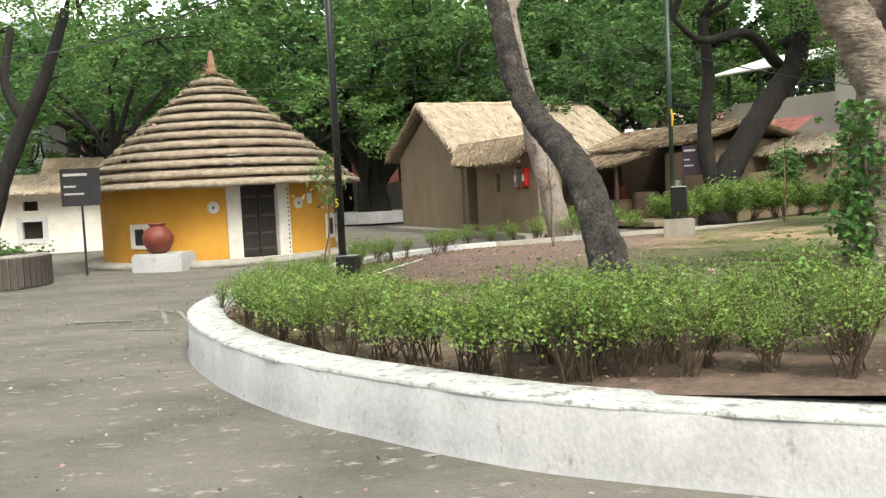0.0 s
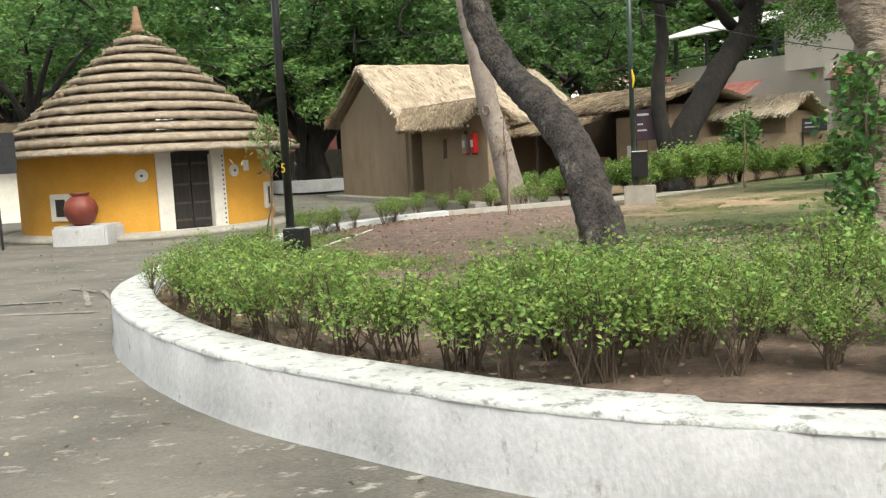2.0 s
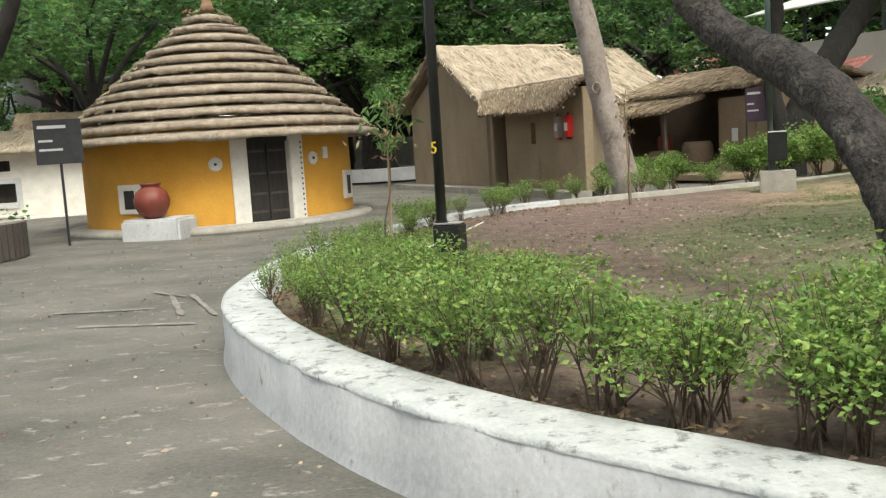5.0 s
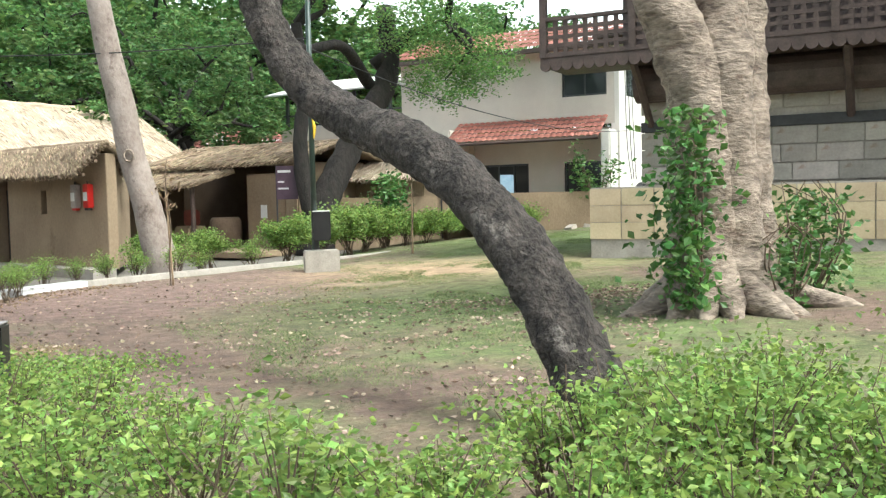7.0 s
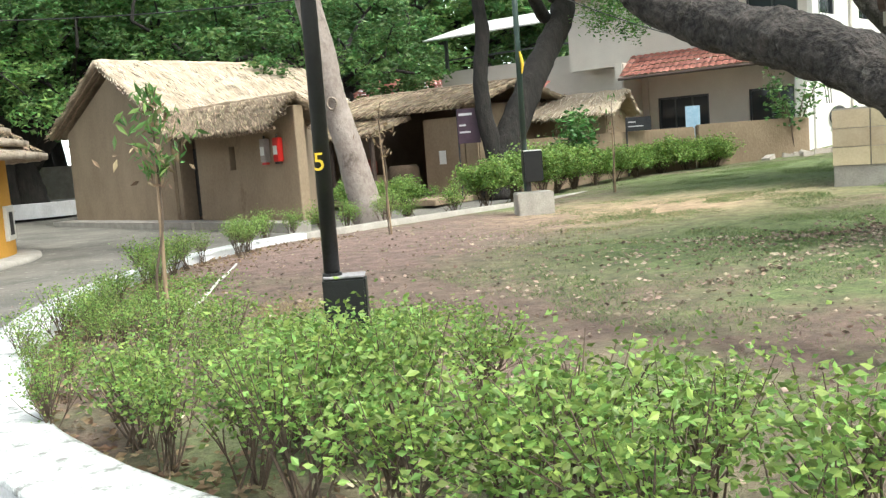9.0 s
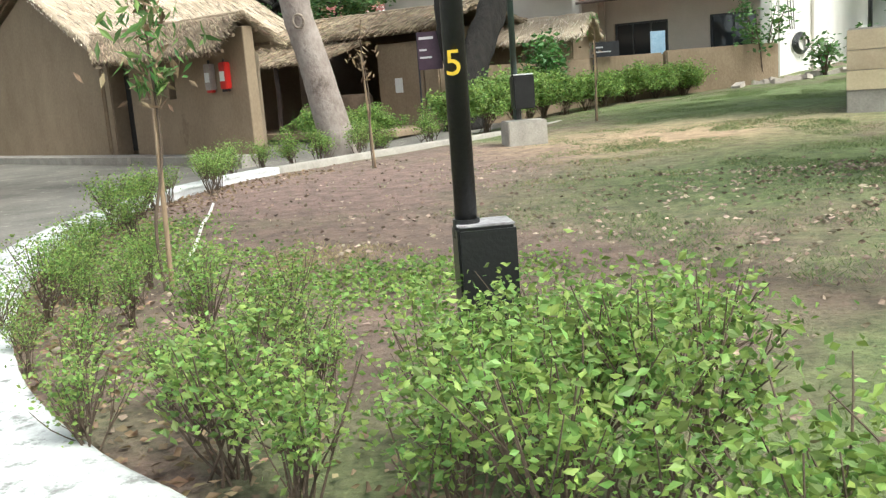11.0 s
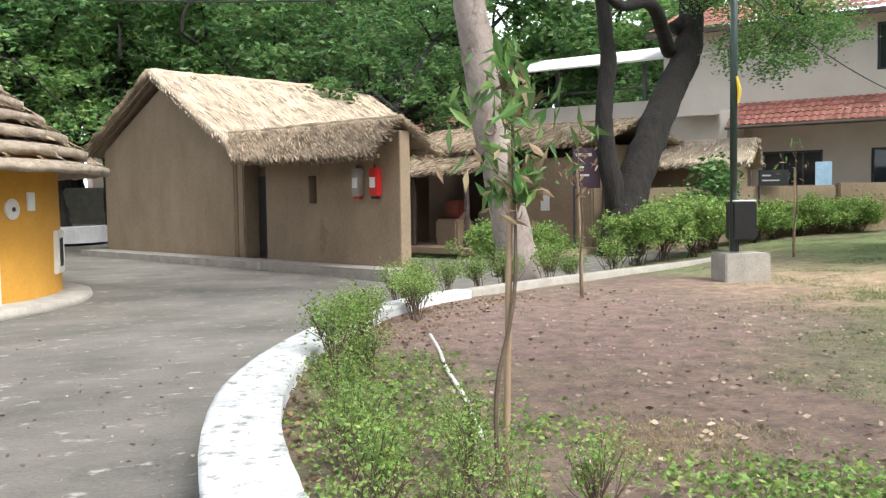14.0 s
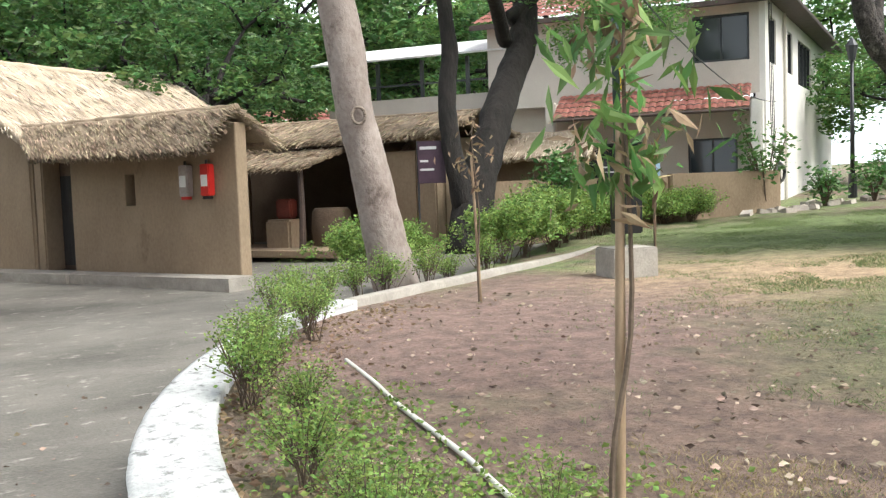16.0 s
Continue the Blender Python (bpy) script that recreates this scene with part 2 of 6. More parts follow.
def soil_material():
    """Bare reddish soil, green grass and straw-dry patches laid out over the plan."""
    m = bpy.data.materials.new("lawn_soil")
    m.use_nodes = True
    t = m.node_tree
    N, L = t.nodes, t.links
    p = N["Principled BSDF"]
    p.inputs["Roughness"].default_value = 0.95
    tc = N.new("ShaderNodeTexCoord")

    def noise_tex(scale, detail=6):
        n = N.new("ShaderNodeTexNoise")
        n.inputs["Scale"].default_value, n.inputs["Detail"].default_value, n.inputs["Roughness"].default_value = scale, detail, 0.65
        L.new(tc.outputs["Object"], n.inputs["Vector"])
        return n.outputs[0]

    def ramp(src, lo, hi, a, b):
        r = N.new("ShaderNodeValToRGB")
        r.color_ramp.elements[0].position, r.color_ramp.elements[1].position = lo, hi
        r.color_ramp.elements[0].color, r.color_ramp.elements[1].color = (*a, 1), (*b, 1)
        L.new(src, r.inputs[0])
        return r.outputs[0]

    def blend(fac, a, b):
        x = N.new("ShaderNodeMixRGB")
        L.new(fac, x.inputs[0])
        L.new(a, x.inputs[1])
        L.new(b, x.inputs[2])
        return x.outputs[0]

    def patch(cx, cy, r0, r1):
        """1 inside r0 of (cx, cy), 0 beyond r1, with an uneven edge."""
        d = N.new("ShaderNodeVectorMath")
        d.operation = "DISTANCE"
        d.inputs[1].default_value = (cx, cy, 0.1)
        L.new(tc.outputs["Object"], d.inputs[0])
        w = N.new("ShaderNodeMath")
        w.operation = "MULTIPLY_ADD"
        L.new(rough_edge, w.inputs[0])
        w.inputs[1].default_value = 4.0
        L.new(d.outputs["Value"], w.inputs[2])
        r = N.new("ShaderNodeMapRange")
        r.inputs["From Min"].default_value, r.inputs["From Max"].default_value = r0 + 2, r1 + 2
        r.inputs["To Min"].default_value, r.inputs["To Max"].default_value = 1, 0
        L.new(w.outputs[0], r.inputs[0])
        return r.outputs[0]

    rough_edge = noise_tex(0.9, 8)
    grain = noise_tex(25)
    soil = ramp(grain, 0.3, 0.7, (0.115, 0.08, 0.062), (0.2, 0.145, 0.115))
    red = ramp(grain, 0.3, 0.7, (0.13, 0.088, 0.072), (0.24, 0.17, 0.145))
    dry = ramp(grain, 0.3, 0.7, (0.27, 0.19, 0.12), (0.42, 0.32, 0.21))
    green = ramp(grain, 0.3, 0.7, (0.085, 0.115, 0.04), (0.17, 0.215, 0.085))
    base = blend(ramp(noise_tex(0.35, 8), 0.42, 0.58, (0, 0, 0), (1, 1, 1)), soil, green)
    base = blend(patch(1.5, 19.5, 2.0, 6.0), base, red)
    base = blend(patch(-0.5, 14.5, 1.5, 4.0), base, soil)
    base = blend(patch(1.5, 6.5, 1.5, 4.5), base, soil)
    base = blend(patch(7.5, 20.0, 1.0, 4.0), base, dry)
    base = blend(patch(4.8, 15.5, 0.8, 3.8), base, green)
    base = blend(patch(13.0, 22.5, 2.5, 6.0), base, green)
    mottle = ramp(noise_tex(4.5, 8), 0.36, 0.64, (0.8, 0.79, 0.79), (1.45, 1.42, 1.4))
    mul = N.new("ShaderNodeMixRGB")
    mul.blend_type = "MULTIPLY"
    mul.inputs[0].default_value = 1.0
    L.new(base, mul.inputs[1])
    L.new(mottle, mul.inputs[2])
    L.new(mul.outputs[0], p.inputs["Base Color"])
    bp = N.new("ShaderNodeBump")
    bp.inputs["Strength"].default_value, bp.inputs["Distance"].default_value = 0.9, 0.05
    L.new(grain, bp.inputs["Height"])
    L.new(bp.outputs[0], p.inputs["Normal"])
    return m


M_SOIL = soil_material()


# ---- mesh helpers ----
def as_mesh(name, src, material, smooth=False):
    me = src
    if isinstance(src, bmesh.types.BMesh):
        me = bpy.data.meshes.new(name)
        src.to_mesh(me)
        src.free()
    if not me.materials:
        me.materials.append(material)
    if smooth:
        me.polygons.foreach_set("use_smooth", [True] * len(me.polygons))
    return me


def part(name, src, material, parent, label="", at=None, smooth=False):
    ob = new(name, as_mesh(name, src, material, smooth))
    ob.parent = parent
    if at is not None:
        ob.matrix_basis = at
    if name in FINE:
        ob["kind"] = "stuff"
    return tagged(ob, label)


FINE = ("loose_straw", "foliage", "dry_foliage", "twigwork", "branchwork", "crown", "lattice")


def thing(name, label, category, at=None, group="", kind=""):
    ob = new(name)
    ob.empty_display_size = 0.2
    if at is not None:
        ob.matrix_basis = at
    return tagged(ob, label, category, group, kind)


def solo(name, src, material, label, category, at=None, group="", kind="", smooth=False):
    ob = new(name, as_mesh(name, src, material, smooth))
    if at is not None:
        ob.matrix_basis = at
    return tagged(ob, label, category, group, kind)


def box(x0, y0, z0, x1, y1, z1, bevel=0.0, bm=None):
    own = bm is None
    bm = bm or bmesh.new()
    vs = [bm.verts.new((x, y, z)) for z in (z0, z1) for y in (y0, y1) for x in (x0, x1)]
    fs = [bm.faces.new([vs[i] for i in q]) for q in ((0, 2, 3, 1), (4, 5, 7, 6), (0, 1, 5, 4), (2, 6, 7, 3), (0, 4, 6, 2), (1, 3, 7, 5))]
    if bevel and own:
        bmesh.ops.bevel(bm, geom=list(bm.edges), offset=bevel, segments=2, affect="EDGES")
    return bm


def holed(length, height, thick, holes, z0=0.0):
    """A wall along x from 0, y from 0 to thick, with rectangular openings (x0, z0, x1, z1)."""
    bm = bmesh.new()
    xs = sorted({0.0, length, *[h[0] for h in holes], *[h[2] for h in holes]})
    zs = sorted({z0, height, *[h[1] for h in holes], *[h[3] for h in holes]})
    for a, b in zip(xs, xs[1:]):
        for c, d in zip(zs, zs[1:]):
            if not any(h[0] <= a and b <= h[2] and h[1] <= c and d <= h[3] for h in holes):
                box(a, 0, c, b, thick, d, bm=bm)
    bmesh.ops.remove_doubles(bm, verts=bm.verts, dist=0.0005)
    return bm


def spline(pts, n):
    """n points of a smooth curve through pts."""
    P = [np.array(p, float) for p in pts]
    P = [2 * P[0] - P[1]] + P + [2 * P[-1] - P[-2]]
    out = []
    for k in range(n):
        u = k / (n - 1) * (len(P) - 3)
        i = min(int(u), len(P) - 4)
        f = u - i
        a, b, c, d = P[i:i + 4]
        out.append(0.5 * (2 * b + (c - a) * f + (2 * a - 5 * b + 4 * c - d) * f * f + (3 * b - a - 3 * c + d) * f ** 3))
    return np.array(out)


def tube(pts, radii, seg=10, n=None, rough=0.0, bm=None, lobes=0, freq=3.0):
    """A round, tapering, slightly uneven stem through pts."""
    n = n or max(2, len(pts) * 4)
    if len(pts) == 2 and n < 3:
        C = np.array(pts, float)
    else:
        C = spline(pts, n)
    R = np.interp(np.linspace(0, 1, len(C)), np.linspace(0, 1, len(radii)), radii)
    bm = bm or bmesh.new()
    rings = []
    side = None
    for i, c in enumerate(C):
        d = Vector(C[min(i + 1, len(C) - 1)] - C[max(i - 1, 0)]).normalized()
        if side is None:
            side = d.orthogonal().normalized()
        side = (side - d * side.dot(d)).normalized()
        up = d.cross(side)
        ring = []
        for k in range(seg):
            a = 2 * math.pi * k / seg
            o = side * math.cos(a) + up * math.sin(a)
            r = R[i]
            if lobes:
                r *= 1 + 0.12 * math.cos(lobes * a + i * 0.15)
            if rough:
                q = Vector(c) + o * R[i]
                r *= 1 + rough * noise.noise(q * freq) + rough * 0.5 * noise.noise(q * freq * 3)
            ring.append(bm.verts.new(Vector(c) + o * r))
        rings.append(ring)
    for r0, r1 in zip(rings, rings[1:]):
        for k in range(seg):
            bm.faces.new((r0[k], r0[(k + 1) % seg], r1[(k + 1) % seg], r1[k]))
    bm.faces.new(list(reversed(rings[0])))
    bm.faces.new(rings[-1])
    return bm


def lathe(profile, seg=32, wobble=0.0):
    bm = bmesh.new()
    rings = []
    for r, z in profile:
        ring = []
        for k in range(seg):
            a = 2 * math.pi * k / seg
            rr = r * (1 + wobble * noise.noise(Vector((math.cos(a) * 2, math.sin(a) * 2, z))))
            ring.append(bm.verts.new((rr * math.cos(a), rr * math.sin(a), z)))
        rings.append(ring)
    for r0, r1 in zip(rings, rings[1:]):
        for k in range(seg):
            bm.faces.new((r0[k], r0[(k + 1) % seg], r1[(k + 1) % seg], r1[k]))
    bm.faces.new(list(reversed(rings[0])))
    bm.faces.new(rings[-1])
    return bm


def leaf_mesh(name, centres, rng, size, wide=0.5, flat=0.35, droop=0.0):
    """A mesh of pointed, folded leaves, one at each centre."""
    P = np.array(centres, float)
    n = len(P)
    d = rng.normal(size=(n, 3))
    d[:, 2] = d[:, 2] * flat - droop
    d /= np.linalg.norm(d, axis=1)[:, None]
    h = rng.normal(size=(n, 3))
    s = np.cross(d, h)
    s /= np.linalg.norm(s, axis=1)[:, None]
    up = np.cross(s, d)
    L = (size * rng.uniform(0.6, 1.3, n))[:, None]
    w = L * wide * 0.5
    a, b = P - d * L * 0.5, P + d * L * 0.5
    c = P - d * L * 0.05 + s * w + up * w * 0.3
    e = P - d * L * 0.05 - s * w + up * w * 0.3
    V = np.stack([a, c, b, e], 1).reshape(-1, 3)
    i = np.arange(n)[:, None] * 4
    F = np.concatenate([i + np.array([[0, 1, 2]]), i + np.array([[0, 2, 3]])]).tolist()
    me = bpy.data.meshes.new(name)
    me.from_pydata(V.tolist(), [], F)
    return me


def strand_mesh(name, starts, ends, width, rng):
    """Thin straws, each a narrow strip with a slight lift in the middle."""
    A, B = np.array(starts, float), np.array(ends, float)
    n = len(A)
    d = B - A
    d /= np.linalg.norm(d, axis=1)[:, None] + 1e-9
    s = np.cross(d, rng.normal(size=(n, 3)))
    s /= np.linalg.norm(s, axis=1)[:, None] + 1e-9
    s *= (width * rng.uniform(0.5, 1.4, n))[:, None]
    V = np.stack([A - s, A + s, B + s * 0.6, B - s * 0.6], 1).reshape(-1, 3)
    F = (np.arange(n)[:, None] * 4 + np.arange(4)[None]).tolist()
    me = bpy.data.meshes.new(name)
    me.from_pydata(V.tolist(), [], F)
    return me


# ---- plan ----
def rise(x, y):
    """Height of the lawn: level by the path, rising towards the stone house."""
    q = x - 1.0 - 0.45 * (y - 12.0)
    return 0.045 * (math.log1p(math.exp(q * 0.9)) / 0.9 if q < 30 else q) + float(np.interp(y, [16.0, 21.0], [-0.12, -0.02]))


EDGE = [(16, 1.2), (9, 2.75), (5, 4.05), (3.2, 4.75), (2.1, 5.22), (1.25, 5.64), (0.65, 5.98), (0.12, 6.39), (-0.45, 6.93), (-1.17, 7.64), (-1.66, 8.24), (-2.2, 9.06), (-2.6, 9.83), (-2.87, 10.42), (-3.1, 11.0), (-3.36, 11.9),
        (-3.5, 12.9), (-3.5, 14.0), (-3.45, 14.75), (-3.38, 15.35), (-3.28, 16.0), (-3.13, 16.7), (-2.9, 17.47), (-2.6, 18.2), (-2.2, 18.95), (-1.67, 19.75), (-1.1, 20.45), (-0.4, 21.2), (0.5, 21.9), (1.5, 22.45), (2.46, 22.85), (4.58, 23.7), (7.6, 24.9), (10, 26.4), (13, 29.5), (15, 36)]
CURVE = spline(EDGE, 260)
TAN = np.gradient(CURVE, axis=0)
TAN /= np.linalg.norm(TAN, axis=1)[:, None]
INW = np.stack([TAN[:, 1], -TAN[:, 0]], 1)


def wall_top(x, y):
    return float(np.interp(y, [16.5, 19.0, 21.0, 23], [0.03, 0.06, 0.1, 0.12])) if x < 4 else 0.12 if y > 15 else 0.03


def path_z(x, y):
    """Height of the trodden path: lower than the lawn, level with it by the shed."""
    z = float(np.interp(y, [18, 26, 31, 41, 47], [-0.46, -0.41, -0.31, -0.27, -0.05]))
    f = min(1.0, max(0.0, (x - 3.5) / 5.0)) * min(1.0, max(0.0, (y - 22.0) / 3.0))
    return z * (1 - f) - 0.07 * f


def build_ground():
    bm = bmesh.new()
    n = 60
    ext = [-400, -150, -80] + list(np.linspace(-45, 45, 2 * n)) + [80, 150, 400]
    grid = [[bm.verts.new((x, y + 20, path_z(x, y + 20) + 0.012 * noise.noise(Vector((x * 0.4, y * 0.4, 0))))) for x in ext] for y in ext]
    for r0, r1 in zip(grid, grid[1:]):
        for k in range(len(r0) - 1):
            bm.faces.new((r0[k], r0[k + 1], r1[k + 1], r1[k]))
    solo("ground", bm, M_ROAD, "worn grey asphalt and trodden ground between the huts", "ground", kind="structure", smooth=True)
    bm = bmesh.new()
    rows = []
    for i in range(len(CURVE)):
        f = i / (len(CURVE) - 1)
        start = CURVE[i] + INW[i] * (0.3 if CURVE[i][1] < 20 else 0.12)
        far = np.array([70.0, -4 + 84 * f])
        row = []
        for k in range(60):
            s = (k / 59) ** 1.8
            x, y = start * (1 - s) + far * s
            z = rise(x, y) + 0.035 * noise.noise(Vector((x * 0.7, y * 0.7, 1))) * min(1, k / 4) + 0.02
            row.append(bm.verts.new((x, y, z)))
        rows.append(row)
    for r0, r1 in zip(rows, rows[1:]):
        for k in range(59):
            bm.faces.new((r0[k], r0[k + 1], r1[k + 1], r1[k]))
    bmesh.ops.recalc_face_normals(bm, faces=bm.faces)
    solo("lawn", bm, M_SOIL, "patchy lawn of bare reddish soil, green and dry grass", "lawn", kind="structure", smooth=True)


def build_low_wall():
    bm, top = bmesh.new(), bmesh.new()
    rows, trow, krow = [], [], []
    kerb = bmesh.new()
    for i, c in enumerate(CURVE):
        if c[1] > 26 or c[0] > 14:
            continue
        h = wall_top(c[0], c[1])
        j = 0.012 * noise.noise(Vector((c[0] * 2, c[1] * 2, 0)))
        w = float(np.interp(c[1], [18, 21.5], [0.45, 0.3])) if c[0] < 4 or c[1] < 15 else 0.2
        foot = path_z(c[0], c[1]) - 0.06
        prof = [(-0.04, foot), (0.0 + j, foot + 0.16), (0.0 + j, h - 0.03), (0.02, h - 0.006), (w - 0.02, h - 0.006), (w, h - 0.03), (w, foot)]
        far_end = c[1] > 22.3 and c[0] > 0
        if c[1] > 22.0 and c[0] > 0:
            krow.append([kerb.verts.new((c[0] + INW[i][0] * o, c[1] + INW[i][1] * o, z)) for o, z in ((-0.02, foot), (0.0, h - 0.03), (0.02, h - 0.005), (0.08, h), (0.14, h - 0.005), (0.16, h - 0.03), (0.17, foot))])
        if far_end:
            continue
        rows.append([bm.verts.new((c[0] + INW[i][0] * o, c[1] + INW[i][1] * o, z)) for o, z in prof])
        lip = 0.004
        e = 0.008 * noise.noise(Vector((c[0] * 5, c[1] * 5, 3)))
        prof = [(-lip + e, h - 0.03), (-lip + e, h + 0.002), (0.03, h + 0.01), (w * 0.5, h + 0.013), (w - 0.03, h + 0.01), (w + lip - e, h + 0.002), (w + lip - e, h - 0.03)]
        trow.append([top.verts.new((c[0] + INW[i][0] * o, c[1] + INW[i][1] * o, z)) for o, z in prof])
    for m, rr in ((bm, rows), (top, trow), (kerb, krow)):
        for r0, r1 in zip(rr, rr[1:]):
            for k in range(6):
                m.faces.new((r0[k], r0[k + 1], r1[k + 1], r1[k]))
        bmesh.ops.recalc_face_normals(m, faces=m.faces)
    base = thing("garden_wall", "low curved whitewashed garden wall with flaking paint along its top", "wall", kind="structure")
    part("wall_body", bm, M_WALLWHITE, base, smooth=True)
    part("kerb", kerb, M_CONCRETE, base, "bare concrete kerb", smooth=True)
    part("wall_coping", top, M_WALLTOP, base, "flaked white coping", smooth=True)


build_ground()
build_low_wall()


# ---- thatched roofs ----
def thatch_slope(parent, e0, e1, r1, r0, thick=0.16, body=None, straw=None, straws=2500, seed=1, sag=0.05, straw_len=0.5):
    """A thatched slope from the eave e0-e1 up to the ridge r0-r1, ragged along the eave, with loose straws."""
    body, straw = body or M_THATCH, straw or M_STRAW
    e0, e1, r0, r1 = (np.array(p, float) for p in (e0, e1, r0, r1))
    nrm = np.cross(e1 - e0, r0 - e0)
    nrm /= np.linalg.norm(nrm)
    if nrm[2] < 0:
        nrm = -nrm
    rng = np.random.default_rng(seed)
    nu, nv = 60, 16

    def spot(u, v):
        return (e0 * (1 - u) + e1 * u) * (1 - v) + (r0 * (1 - u) + r1 * u) * v - np.array((0, 0, sag * math.sin(math.pi * u) * 0.6))

    bm = bmesh.new()
    top, low = [], []
    for j in range(nv + 1):
        v = j / nv
        a, b = [], []
        for i in range(nu + 1):
            u = i / nu
            q = spot(u, v)
            if j == 0:
                q = q + (e0 - r0) / np.linalg.norm(e0 - r0) * 0.05 * rng.normal()
            if i in (0, nu):
                q = q + (e1 - e0) / np.linalg.norm(e1 - e0) * 0.04 * rng.normal()
            lift = thick * (1 - 0.35 * (j == 0)) + 0.035 * noise.noise(Vector(q) * 2.2) + 0.02 * rng.normal() * 0.6
            a.append(bm.verts.new(q + nrm * lift))
            b.append(bm.verts.new(q))
        top.append(a)
        low.append(b)
    for j in range(nv):
        for i in range(nu):
            bm.faces.new((top[j][i], top[j][i + 1], top[j + 1][i + 1], top[j + 1][i]))
            bm.faces.new((low[j][i], low[j + 1][i], low[j + 1][i + 1], low[j][i + 1]))
    for i in range(nu):
        bm.faces.new((low[0][i], low[0][i + 1], top[0][i + 1], top[0][i]))
        bm.faces.new((low[nv][i], top[nv][i], top[nv][i + 1], low[nv][i + 1]))
    for j in range(nv):
        bm.faces.new((low[j][0], top[j][0], top[j + 1][0], low[j + 1][0]))
        bm.faces.new((low[j][nu], low[j + 1][nu], top[j + 1][nu], top[j][nu]))
    bmesh.ops.recalc_face_normals(bm, faces=bm.faces)
    slope = part("thatch", bm, body, parent, smooth=True)
    A, B = [], []
    down = (e0 - r0) / np.linalg.norm(e0 - r0)
    along = (e1 - e0) / np.linalg.norm(e1 - e0)
    for k in range(straws):
        u, v = rng.uniform(0, 1), rng.uniform(0, 1) ** 1.1
        if k % 4 == 0:
            v = rng.uniform(0, 0.05)
        q = spot(u, v) + nrm * (thick + 0.015 * rng.normal() + 0.012)
        d = down + along * rng.normal() * 0.22 + nrm * rng.normal() * 0.05
        ln = straw_len * rng.uniform(0.5, 1.2)
        if k % 4 == 0:
            q = q - nrm * rng.uniform(0, thick)
            ln *= 0.45
            d = d - np.array((0, 0, 0.25))
        if k % 9 == 1:
            u2 = 0.0 if rng.uniform() < 0.5 else 1.0
            q = spot(u2, rng.uniform(0, 1)) + nrm * rng.uniform(0, thick)
            d = down + along * (0.5 if u2 else -0.5)
            ln *= 0.5
        A.append(q)
        B.append(q + d * ln * 0.7)
    part("loose_straw", strand_mesh("loose_straw", A, B, 0.011, rng), straw, slope)
    return slope


def ridge_roll(parent, a, b, r, material, seed=3):
    pts = [np.array(a) * (1 - f) + np.array(b) * f for f in np.linspace(0, 1, 7)]
    part("ridge", tube(pts, [r] * 7, 10, 30, 0.3, freq=4), material, parent, smooth=True)


